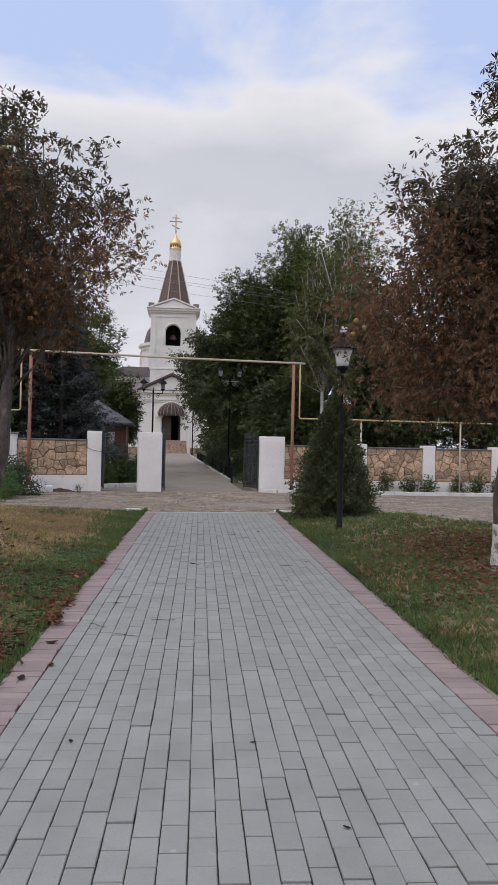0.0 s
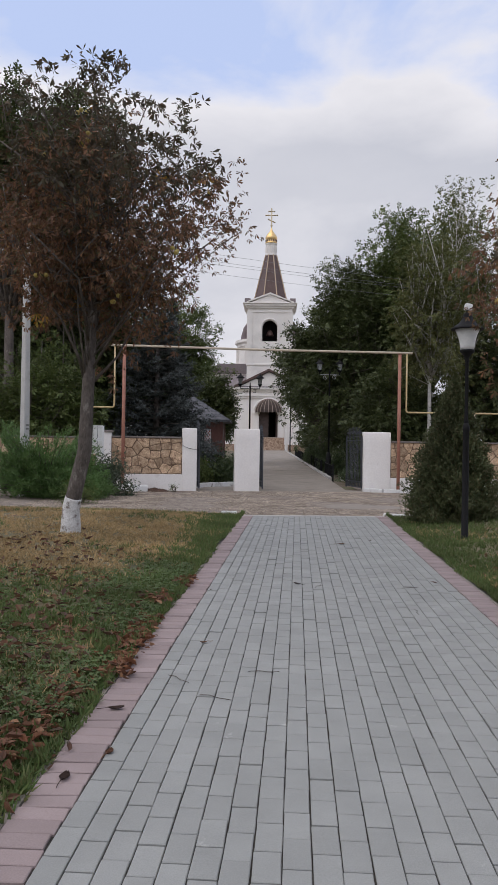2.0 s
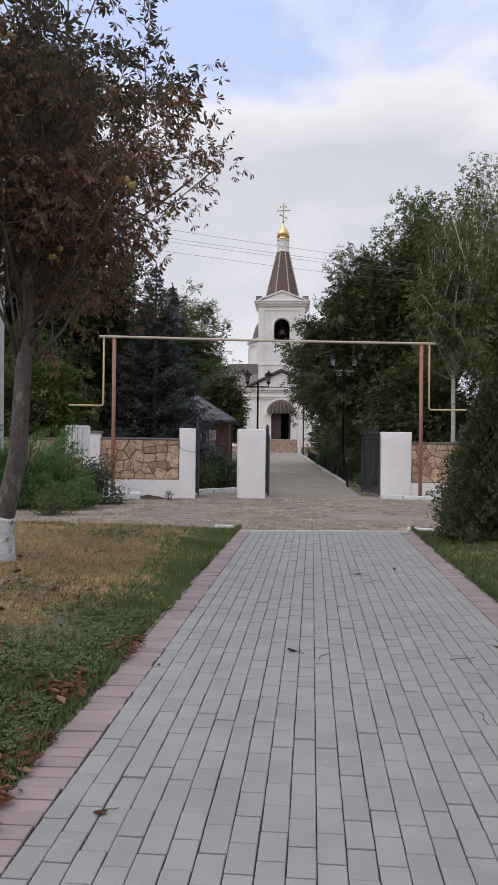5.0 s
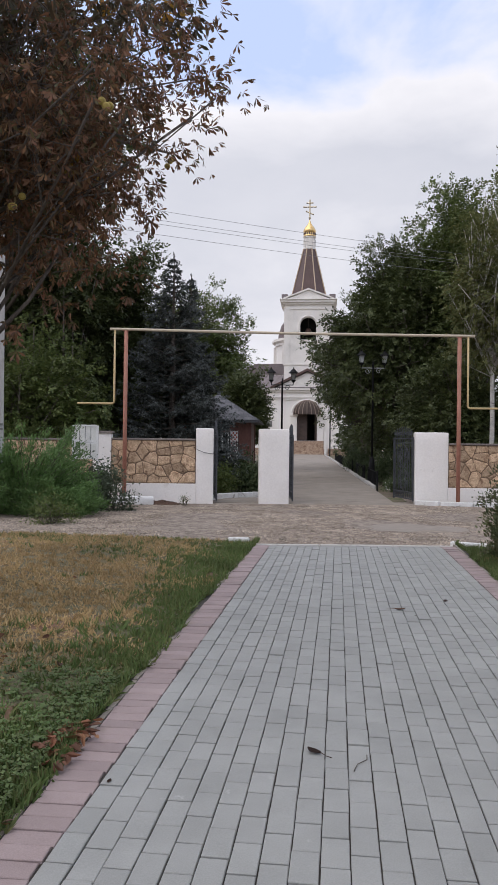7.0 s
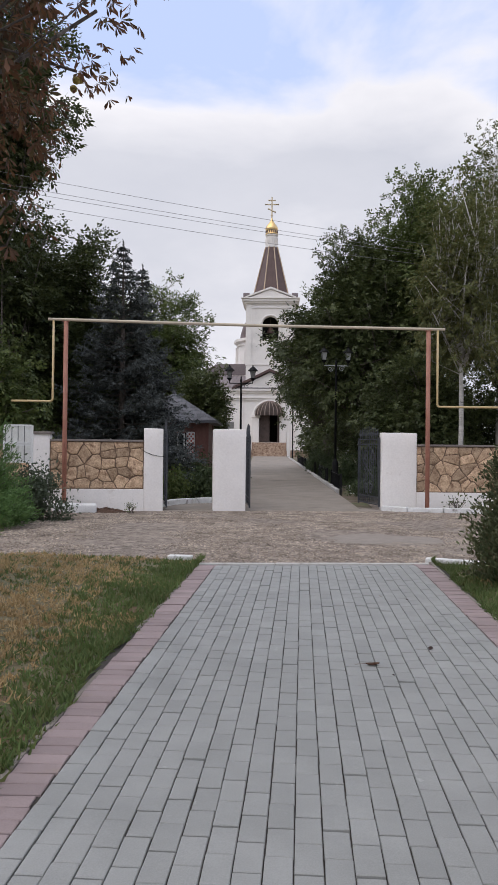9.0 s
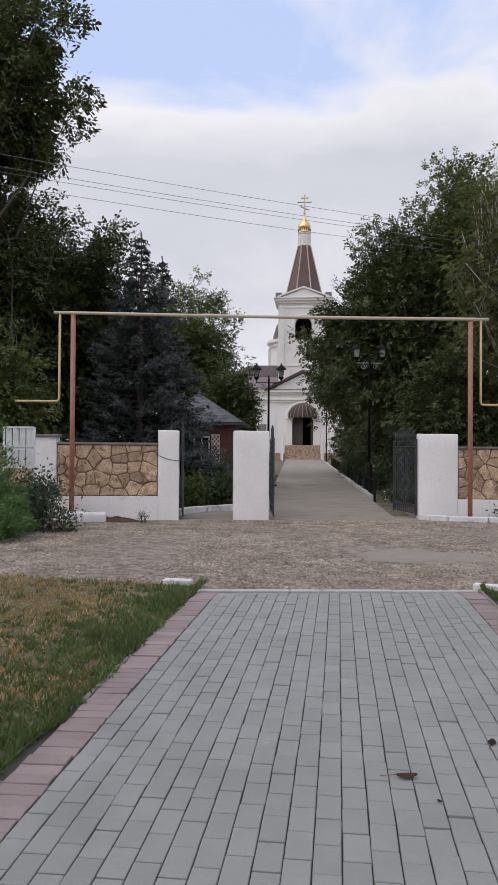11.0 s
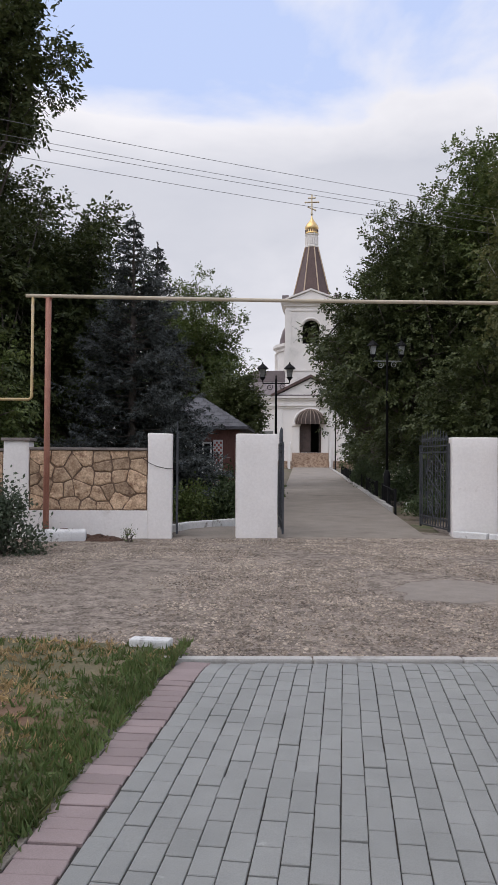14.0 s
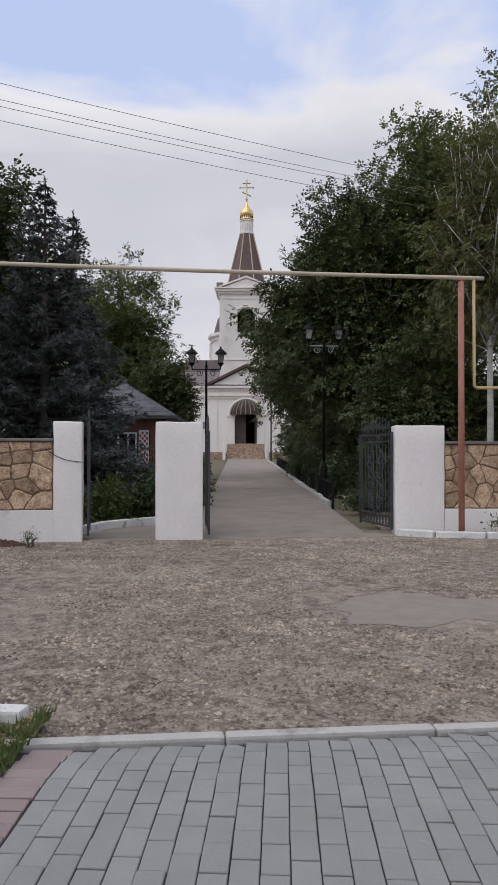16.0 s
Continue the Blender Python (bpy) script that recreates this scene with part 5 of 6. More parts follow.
def crown(name, rng, tips, n, clump, size, ratio, material, parent, droop=0.3, label=""):
    """Feathered leaf sprays round the twig ends: three pairs of leaflets and one at the tip, their faces turned to the sky."""
    m = n // 7
    t = tips[rng.integers(0, len(tips), m)]
    off = rng.normal(size=(m, 3)) * np.array([clump, clump, clump * 0.7])
    reach = np.linalg.norm(off, axis=1, keepdims=True) / clump
    hub = t + off * np.minimum(1.0, 1.5 / np.maximum(reach, 1e-3))
    axis = unit(unit(hub - tips.mean(0)) * 0.75 + rng.normal(size=(m, 3)) * 0.55 + np.array([0, 0, -0.55 * droop]))
    side = unit(np.cross(axis, np.array([0, 0, 1]) + rng.normal(size=(m, 3)) * 0.3))
    face = np.cross(side, axis)
    ln = (size * rng.uniform(0.7, 1.3, m))[:, None]
    vs = []
    for k in range(7):
        s = 0.0 if k == 6 else (1.0 if k % 2 else -1.0)
        d = unit(axis * (1.0 if k == 6 else 0.5) + side * s * 0.85 + rng.normal(size=(m, 3)) * 0.22 - np.array([0, 0, 0.18]))
        b = unit(np.cross(face + rng.normal(size=(m, 3)) * 0.35, d))
        l2 = ln * rng.uniform(0.8, 1.15, (m, 1))
        vs.append(quads(hub + axis * ln * (0.1 + 0.5 * (k // 2)) + d * l2 * 0.5, d, b, l2, l2 * ratio, 0.06)[0])
    v = np.concatenate(vs)
    return raw(name, v, np.arange(len(v)).reshape(-1, 4), material, parent, label)


def broadleaf(name, at, fork, c, r, n_limbs, n_leaf, leaf, material, label, seed, r_trunk=0.16, clump=0.42, sub=4, low=-0.75, bark="bark", droop=0.4, ratio=0.52, shell=0.35, group="", taper=0.0):
    rng = np.random.default_rng(seed)
    top = empty(name, label, "tree", at, 0, group)
    env = ellipsoid(c, r, shell, low, taper)
    trunk, limbs, tips = grow(rng, (0, 0, 0), fork, env, n_limbs, r_trunk, sub=sub)
    part("trunk", limbs_mesh(trunk, []), M[bark], top, smooth=True)
    for i in range(0, len(limbs), 1 + sub):
        part("limb", limbs_mesh(limbs[i], limbs[i + 1:i + 1 + sub]), M[bark], top, smooth=True)
    crown("crown", rng, tips, n_leaf, clump, leaf, ratio, material, top, droop)
    return top, rng, tips


def chestnut(at, fork, c, r, seed, label, lean=(0, 0), n_limbs=40, brown=-0.1, dense=1750, low=-0.6, taper=0.0, spread_low=0.35, leaf=1.0):
    """A horse chestnut with browning palmate leaves and a limewashed trunk foot."""
    rng = np.random.default_rng(seed)
    top = empty("chestnut_tree", label, "tree", at, 0, "browning chestnut trees")
    inner = ellipsoid(c, np.array(r) * 0.95, 0.3, low, taper)

    def env(g):
        p = inner(g)
        k = min(max(1.0 + spread_low * (p[2] - c[2]) / r[2], 0.5), 1.0)
        return np.array([c[0] + (p[0] - c[0]) * k, c[1] + (p[1] - c[1]) * k, p[2]])

    trunk, limbs, tips = grow(rng, (0, 0, 0), fork, env, n_limbs, 0.108, lean, sub=6, leader=(c[2] + 0.45 * r[2] - fork), thin=0.62)
    tr = part("trunk", limbs_mesh(trunk, []), M["bark"], top, smooth=True)
    mid = np.array(trunk[0][3])
    foot = np.array([0, 0, 0.35])
    rise = [tuple(foot + (mid - foot) * (z - 0.35) / (mid[2] - 0.35)) for z in (0.46, 0.49)]
    part("lime_band", tubed([(0, 0, -0.05), (0, 0, 0.06), (0, 0, 0.35), *rise], [0.150, 0.136, 0.1165, 0.1145, 0.109], 16), M["lime"], tr, "flaking limewash round the foot", smooth=True)
    for i in range(0, len(limbs), 7):
        part("limb", limbs_mesh(limbs[i], limbs[i + 1:i + 7]), M["bark"], top, smooth=True)

    def fingers(nm, hub, length, ratio, material, lab):
        """Palmate leaves: five narrow drooping leaflets round each hub."""
        count = len(hub)
        axis = unit(rng.normal(size=(count, 3)) * 0.7 + np.array([0, 0, -0.7]) + unit(hub - np.array(c)) * 0.8)
        u = unit(np.cross(axis, rng.normal(size=(count, 3))))
        w = np.cross(axis, u)
        grown = rng.uniform(0.65, 1.25, count)
        vs = []
        for k in range(5):
            ang = -1.2 + 0.6 * k + rng.normal(size=count) * 0.12
            d = unit(axis * np.cos(ang)[:, None] + u * np.sin(ang)[:, None] + w * rng.normal(size=(count, 1)) * 0.25 + np.array([0, 0, -0.3]))
            ln = length * (1.0 - 0.1 * abs(k - 2)) * grown * rng.uniform(0.85, 1.15, count)
            b = unit(np.cross(d, w) * 0.6 + np.cross(d, rng.normal(size=(count, 3))) * 0.4)
            q, _ = quads(hub + d * ln[:, None] * 0.55, d, b, ln, ln * ratio, 0.18)
            vs.append(q)
        v = np.concatenate(vs)
        raw(nm, v, np.arange(len(v)).reshape(-1, 4), material, top, lab)

    def sprigs(ends, n_sprig, per, wide, tight):
        """Leaf hubs in tight sprigs round the twig ends, with air between the sprigs."""
        t = ends[rng.integers(0, len(ends), n_sprig)] + rng.normal(size=(n_sprig, 3)) * wide
        return np.repeat(t, per, 0) + rng.normal(size=(n_sprig * per, 3)) * tight

    browned = tips[:, 2] + rng.normal(size=len(tips)) * 0.3 < c[2] + brown * r[2]
    n_low, n_high = int(dense * browned.mean()), int(dense * (1 - browned.mean()) * 0.95)
    fingers("crown", sprigs(tips[browned], n_low, 7, 0.20, 0.085), 0.086 * leaf, 0.28, M["chestnut"], "red-brown withered leaves")
    fingers("upper_crown", sprigs(tips[~browned], n_high, 7, 0.16, 0.08), 0.118 * leaf, 0.29, M["chestnut_green"], "dark olive leaves")
    ball = bmesh.new()
    bmesh.ops.create_icosphere(ball, subdivisions=2, radius=0.03)
    husk_mesh = to_mesh("husk", ball, M["husk"])
    for p in sprigs(tips, 14, 3, 0.15, 0.05):
        husk = new("husk", husk_mesh)
        husk.parent = top
        husk.matrix_basis = pose(*p)
    fingers("yellowed_foliage", sprigs(tips, 16, 5, 0.2, 0.05), 0.085, 0.36, M["yellow_leaf"], "yellowed leaves")
    return top


chestnut((-3.12, 11.55, 0.15), 2.25, (0.36, 0.2, 4.3), (2.3, 2.1, 2.5), 3, "horse chestnut with browned leaves and limewashed trunk foot", (0.22, 0), brown=0.2, dense=1450, low=-0.75, spread_low=1.0)
chestnut((3.32, 8.05, 0.15), 1.5, (0.1, 0.4, 3.15), (2.4, 2.1, 2.3), 8, "horse chestnut with browned leaves beside the park lamp", (0.1, 0.1), brown=0.2, dense=3300, low=-0.82, taper=0.75, leaf=0.8)


def conifer(name, at, h, r, seed, label, material, tiers=38, per=13, bare=0.06, power=0.8, droop=0.3):
    """A spruce: whorls of hanging boughs, each set with foxtail twigs of short needles."""
    rng = np.random.default_rng(seed)
    top = empty(name, label, "tree", at)
    part("trunk", tubed([(0, 0, -0.2), (0, 0, h * 0.5), (0, 0, h)], [0.16, 0.09, 0.01], 8), M["bark"], top)
    tails, bm = [], bmesh.new()
    for i in range(tiers):
        k = i / (tiers - 1)
        z = h * (bare + (0.965 - bare) * k)
        reach = r * (1 - k) ** power + 0.10
        for j in range(max(5, int(per * (1 - 0.55 * k)))):
            a = rng.uniform(0, 2 * math.pi)
            ln = reach * rng.uniform(0.55, 1.1)
            rise = droop * (1 - 1.9 * k)
            d, s = np.array([math.cos(a), math.sin(a), 0]), np.array([-math.sin(a), math.cos(a), 0])

            def bough(t):
                return d * ln * t + np.array([0, 0, z - rise * ln * t + 0.22 * ln * t ** 2.5])

            p = [bough(t) for t in (0.2, 0.45, 0.7, 1.0)]
            tails += [(p[0] * 0.4 + np.array([0, 0, z * 0.6]), p[0], 0), (p[0], p[1], 0), (p[1], p[2], 0), (p[2], p[3], int(k < 0.9))]
            if ln > 0.35:
                tube(bm, [(0, 0, z), tuple(p[0]), tuple(p[2])], [0.022, 0.018, 0.006], 4, cap=False)
            for t in rng.uniform(0.3, 0.98, int(4 + 7 * ln)):
                q = bough(t)
                tl = min(0.12 + 0.32 * ln * (1.05 - t), 0.5) * rng.uniform(0.7, 1.2)
                w = d * 0.75 + s * rng.choice((-1, 1)) * rng.uniform(0.4, 0.95) + np.array([0, 0, rng.uniform(-0.75, 0.15)])
                tails.append((q, q + w / np.linalg.norm(w) * tl, int(t > 0.72 and rng.random() < 0.6)))
    tails += [(np.array([0, 0, h * 0.955]), np.array([0, 0, h + 0.05]), 0)]
    part("branching", bm, M["bark"], top)
    # outer twigs take the paler needles that paint the lit tips
    for nm, m, tip in (("crown", material, 0), ("shoot_growth", M["spruce_lit_tip"], 1)):
        a, b = np.array([x for x, _, o in tails if o == tip]), np.array([x for _, x, o in tails if o == tip])
        count = np.maximum(6, (np.linalg.norm(b - a, axis=1) / 0.015).astype(int))
        pick = np.repeat(np.arange(len(a)), count)
        t = rng.random(len(pick))[:, None]
        nd = unit(unit(b - a)[pick] + unit(rng.normal(size=(len(pick), 3))) * 0.85)
        ln = rng.uniform(0.06, 0.10, len(pick))
        c = a[pick] * (1 - t) + b[pick] * t + nd * (ln * 0.5)[:, None]
        v, f = quads(c, nd, unit(np.cross(nd, rng.normal(size=(len(pick), 3)))), ln, np.full(len(pick), 0.026))
        raw(nm, v, f, m, top, "blue-grey shoot tips, painted paler as if lit" if tip else "")
    return top


conifer("spruce_tree", (-5.6, 30.9, alley_z(31)), 8.0, 2.85, 5, "dark blue-grey spruce behind the stone wall", M["spruce"], tiers=42, per=14, power=0.95)
conifer("spruce_tree", (-5.2, 31.9, alley_z(31)), 7.5, 2.0, 6, "slimmer blue-grey spruce beside the large one", M["spruce"], tiers=36, per=11, power=0.95)


def thuja(at, h, r, seed):
    rng = np.random.default_rng(seed)
    top = empty("thuja", "dense dark green conical thuja beside the walk", "shrub", at)
    part("trunk", tubed([(0, 0, -0.1), (0, 0, h * 0.6)], [0.06, 0.02], 8), M["bark"], top)
    n = 90000
    k = rng.random(n) ** 1.25
    prof = np.interp(k, [0, 0.05, 0.15, 0.4, 0.65, 0.85, 1.0], [0.86, 1.0, 1.02, 0.80, 0.50, 0.24, 0.02]) * r
    a = rng.uniform(0, 2 * math.pi, n)
    lump = 0.92 + 0.10 * np.sin(a * 5 + k * 14) + 0.09 * np.sin(a * 11 - k * 23 + 2) + 0.08 * np.sin(a * 3 + k * 41) + 0.075 * np.sin(a * 19 + k * 60) + 0.06 * np.sin(a * 31 - k * 95)
    tuft = np.floor(a * 9) * 7.13 + np.floor(k * 26) * 3.71
    rad = prof * lump * (0.93 + 0.12 * np.sin(tuft * 12.9)) * rng.random(n) ** 0.22
    p = np.stack([rad * np.cos(a), rad * np.sin(a), 0.02 + k * h], 1)
    out = np.stack([np.cos(a), np.sin(a), np.full(n, 1.1)], 1)
    aa = unit(out + rng.normal(size=(n, 3)) * 0.7)
    bb = unit(np.cross(aa, rng.normal(size=(n, 3))))
    ln = rng.uniform(0.035, 0.07, n)
    v, f = quads(p, aa, bb, ln, ln * 0.42)
    raw("foliage", v, f, M["thuja"], top)


thuja((2.76, 15.4, 0.02), 2.66, 0.86, 4)


def juniper(at, r, h, n_stem, seed, label):
    rng = np.random.default_rng(seed)
    top = empty("juniper", label, "shrub", at)
    vs, bm = [], bmesh.new()
    for i in range(n_stem):
        a, el = rng.uniform(0, 2 * math.pi), rng.uniform(0.08, 0.95)
        ln = r * rng.uniform(0.6, 1.05) if el < 0.8 else h * rng.uniform(0.7, 1.05)
        d = np.array([math.cos(a) * math.cos(el), math.sin(a) * math.cos(el), math.sin(el) * h / r * 1.1])
        end = d * ln
        tube(bm, [(0, 0, 0), tuple(end * 0.5 + [0, 0, 0.1]), tuple(end)], [0.018, 0.01, 0.003], 4, cap=False)
        m = 260
        t = rng.random(m) ** 0.6
        p = end[None] * t[:, None] + rng.normal(size=(m, 3)) * (0.05 + 0.10 * (1 - t))[:, None]
        p[:, 2] = np.maximum(p[:, 2] + 0.12 * np.sin(t * 3.1), 0.02)
        aa = unit(d[None] + rng.normal(size=(m, 3)) * 0.45 + [0, 0, 0.25])
        bb = unit(np.cross(aa, rng.normal(size=(m, 3))))
        lv = rng.uniform(0.05, 0.11, m)
        vs.append(quads(p, aa, bb, lv, lv * 0.26)[0])
    part("stem", bm, M["bark"], top)
    v = np.concatenate(vs)
    raw("foliage", v, np.arange(len(v)).reshape(-1, 4), M["juniper"], top)


juniper((-6.9, 21.6, -0.12), 1.75, 2.0, 280, 14, "spreading green juniper bush beside the road")


juniper((-5.95, 21.15, -0.12), 1.15, 0.85, 130, 15, "smaller spreading green juniper beside the road")


def bush(name, at, r, n, leaf, material, seed, label, stems=9, group="", ratio=0.5, flowers=0):
    rng = np.random.default_rng(seed)
    top = empty(name, label, "shrub", at, 0, group)
    r = np.array(r)
    bm, tips = bmesh.new(), []
    for i in range(stems):
        d = rng.normal(size=3)
        d[2] = abs(d[2]) + 0.4
        d /= np.linalg.norm(d)
        e = d * r * [1, 1, 1] * rng.uniform(0.6, 1.0) * [1, 1, 1.0]
        e[2] = d[2] * r[2] * rng.uniform(0.7, 1.25)
        m = e * 0.5 + rng.normal(size=3) * 0.05
        tube(bm, [(rng.normal() * 0.05, rng.normal() * 0.05, -0.05), tuple(m), tuple(e)], [0.012, 0.008, 0.003], 4, cap=False)
        tips += [e, m * 1.2, e * 0.8 + rng.normal(size=3) * 0.1 * r]
    part("stem", bm, M["bark"], top)
    tips = np.array(tips)
    t = tips[rng.integers(0, len(tips), n)]
    p = t + rng.normal(size=(n, 3)) * r * 0.20
    p[:, 2] = np.maximum(p[:, 2], 0.03)
    a, b = frames(rng, n, (0, 0, 1), 0.3)
    ln = leaf * rng.uniform(0.6, 1.4, n)
    v, f = quads(p, a, b, ln, ln * ratio)
    raw("foliage", v, f, material, top)
    if flowers:
        q = tips[rng.integers(0, len(tips), flowers)] + rng.normal(size=(flowers, 3)) * 0.05
        q = np.repeat(q, 9, 0) + rng.normal(size=(flowers * 9, 3)) * 0.018
        a, b = frames(rng, len(q))
        v, f = quads(q, a, b, np.full(len(q), 0.05), np.full(len(q), 0.04))
        raw("flowers", v, f, M["flower"], top, "faded pink blooms")
    return top


bush("shrub", (-5.35, 22.6, -0.12), (0.75, 0.6, 0.85), 5200, 0.075, M["leaf_grey"], 31, "grey-green leafy shrub in front of the notice board", stems=22)
bush("weed_clump", (-5.3, 19.3, -0.1), (0.55, 0.4, 0.5), 1500, 0.06, M["leaf_mid"], 32, "tall green weeds at the road's edge", stems=16, ratio=0.3)
bush("weed_clump", (-3.9, 24.75, -0.12), (0.15, 0.12, 0.22), 160, 0.05, M["leaf_mid"], 33, "small green weeds at the wall's foot", stems=7, ratio=0.25)
for i, x in enumerate((4.05, 6.75, 7.55, 8.3, 9.3, 10.2, 11.0, 12.2)):
    bush("rose_bush", (x, 26.72 + (x - 3) * 0.05, -0.1), (0.42, 0.25, 0.62 if i else 0.4), 620 if i else 60, 0.075, M["leaf_dark"], 40 + i, "sparse rose bush at the foot of the wall" if i else "nearly bare rose bush at the foot of the wall", stems=11, group="rose bushes", flowers=2 if i in (2, 5) else 0)
for i, (x, y, rx_, ry_, rz_) in enumerate(((-2.85, 29.6, 0.7, 0.5, 0.75), (-2.1, 29.9, 0.5, 0.5, 0.8), (-3.6, 29.0, 0.6, 0.5, 0.7), (-3.2, 31.5, 0.9, 0.8, 1.0), (-2.2, 32.6, 0.55, 0.6, 0.95), (-2.4, 34.6, 0.5, 0.8, 0.95), (-2.7, 37.5, 0.5, 0.9, 0.9), (-2.95, 40.5, 0.45, 0.9, 0.85), (-3.3, 44.5, 0.45, 1.1, 0.8))):
    bush("rose_bush", (x, y, alley_z(y)), (rx_, ry_, rz_), 3000, 0.085, M["leaf_mid"] if i % 3 else M["hedge"], 60 + i, "bushy green garden shrub in the flower bed", stems=20, group="garden shrubs")
for i, (x, y, s) in enumerate(((2.05, 31.2, 0.62), (2.35, 32.4, 0.65), (2.95, 31.0, 0.7))):
    bush("low_shrub", (x, y, alley_z(y)), (s, 0.6, 0.42), 2600, 0.06, M["hedge"], 80 + i, "low clipped dark green shrub beside the gate", stems=20, group="low shrubs")

for i, (x, y, s, h) in enumerate(((2.6, 33.2, 0.6, 0.7), (3.4, 33.0, 0.7, 0.9), (1.75, 37.2, 0.5, 0.9), (2.3, 36.6, 0.7, 1.2), (3.2, 36.9, 0.9, 1.5), (1.25, 42.0, 0.5, 0.9), (0.95, 45.5, 0.5, 1.0), (0.75, 49.0, 0.5, 1.0))):
    bush("hedge_shrub", (x, y, alley_z(y)), (s, 0.6, h), 4200, 0.075, M["hedge"], 140 + i, "dark green leafy shrub in the shade beside the alley", stems=26, group="shade shrubs")

# trees of the yard
T = broadleaf
T("broadleaf_tree", (3.15, 38.6, alley_z(38)), 2.6, (-0.75, 0, 6.0), (3.8, 2.7, 5.3), 64, 140000, 0.122, M["leaf_dark"], "large dense dark green walnut tree over the alley", 101, 0.24, 0.36, 7, -0.7, shell=0.25, taper=0.8)
T("broadleaf_tree", (5.6, 39.5, alley_z(40)), 3.0, (0.0, 0, 8.4), (3.3, 3.2, 5.2), 54, 96000, 0.128, M["leaf_mid"], "tall green tree behind the alley tree", 102, 0.22, 0.38, 6)
T("broadleaf_tree", (1.3, 46.5, alley_z(46)), 2.4, (-0.35, 0, 5.2), (2.5, 2.6, 3.4), 38, 46000, 0.14, M["leaf_dark"], "green tree leaning over the alley", 103, 0.18, 0.38, 6)
T("birch_tree", (5.0, 31.2, alley_z(31)), 4.8, (0.1, 0, 6.6), (1.7, 1.8, 4.3), 40, 40000, 0.085, M["leaf_birch"], "slender birch with olive drooping leaves and white bark", 104, 0.085, 0.34, 7, -0.8, bark="birch_bark", droop=1.2, ratio=0.6, shell=0.15)
T("birch_tree", (6.9, 34.2, alley_z(34)), 4.6, (0, 0, 8.3), (1.9, 1.8, 5.0), 36, 34000, 0.09, M["leaf_birch"], "slender birch with thin olive foliage", 105, 0.08, 0.36, 7, -0.8, bark="birch_bark", droop=1.2, ratio=0.6, shell=0.15)
T("broadleaf_tree", (8.6, 33.5, alley_z(33)), 1.8, (0, 0, 4.2), (2.8, 2.4, 3.9), 36, 32000, 0.15, M["leaf_dark"], "dark green tree behind the east wall", 106, 0.18, 0.42, 6)
T("broadleaf_tree", (13.0, 34.0, alley_z(34)), 2.2, (0, 0, 4.6), (3.4, 2.6, 4.2), 34, 20000, 0.17, M["leaf_dark"], "dark green tree behind the east wall", 107, 0.18, 0.5, 6)
T("broadleaf_tree", (4.4, 34.5, alley_z(34)), 1.0, (0, 0, 2.6), (2.3, 1.8, 2.4), 34, 60000, 0.11, M["leaf_dark"], "low dark green tree under the birches", 108, 0.12, 0.36, 6)
T("broadleaf_tree", (2.9, 43.0, alley_z(43)), 0.9, (0, 0, 2.2), (2.0, 3.0, 2.1), 30, 24000, 0.13, M["leaf_dark"], "thicket of dark green shrubs beside the alley", 115, 0.1, 0.4, 6)
T("broadleaf_tree", (0.9, 53.0, alley_z(53)), 0.9, (0.6, 0, 2.0), (1.4, 4.0, 2.0), 30, 20000, 0.13, M["leaf_dark"], "thicket of dark green shrubs further up the alley", 116, 0.1, 0.45, 6)
T("broadleaf_tree", (-7.9, 33.2, alley_z(33)), 2.0, (-0.5, 0, 4.8), (3.2, 2.6, 4.3), 62, 120000, 0.128, M["leaf_dark"], "dense dark green tree behind the west wall", 129, 0.2, 0.38, 7, -0.85, shell=0.25)
T("broadleaf_tree", (-10.4, 27.9, -0.15), 6.8, (0.9, 0, 11.4), (3.5, 2.2, 3.1), 34, 72000, 0.138, M["leaf_dark"], "tall dark green tree rising behind the wall", 110, 0.2, 0.30, 7, shell=0.45)
T("broadleaf_tree", (-8.0, 50.0, alley_z(50)), 2.6, (0.0, 0, 6.6), (3.4, 2.8, 4.8), 46, 62000, 0.145, M["leaf_mid"], "green tree standing before the church", 111, 0.2, 0.38, 6)
T("broadleaf_tree", (-5.0, 46.0, alley_z(46)), 1.5, (0.0, 0, 3.2), (1.4, 1.3, 2.5), 28, 22000, 0.15, M["leaf_dark"], "small green walnut by the alley", 112, 0.1, 0.28, 6)
T("broadleaf_tree", (-9.3, 26.6, -0.15), 1.0, (0.6, 0, 2.6), (2.4, 1.0, 2.3), 34, 40000, 0.10, M["leaf_mid"], "leafy green lilac over the wall", 113, 0.1, 0.33, 6)
T("broadleaf_tree", (-13.5, 33.0, alley_z(33)), 2.4, (0, 0, 5.0), (3.4, 3.0, 4.4), 30, 18000, 0.19, M["leaf_dark"], "dense dark green tree in the far yard", 114, 0.2, 0.5, 6)
T("broadleaf_tree", (-10.6, 30.6, alley_z(31)), 2.0, (0.3, 0, 6.3), (3.1, 2.4, 4.7), 56, 105000, 0.135, M["leaf_dark"], "dense dark green tree close behind the west wall", 121, 0.18, 0.38, 7, -0.85, shell=0.25)
T("broadleaf_tree", (5.9, 36.6, alley_z(36)), 0.8, (0, 0, 2.3), (1.9, 1.3, 2.4), 26, 24000, 0.13, M["leaf_dark"], "thicket of dark green shrubs behind the birches", 122, 0.1, 0.4, 6)
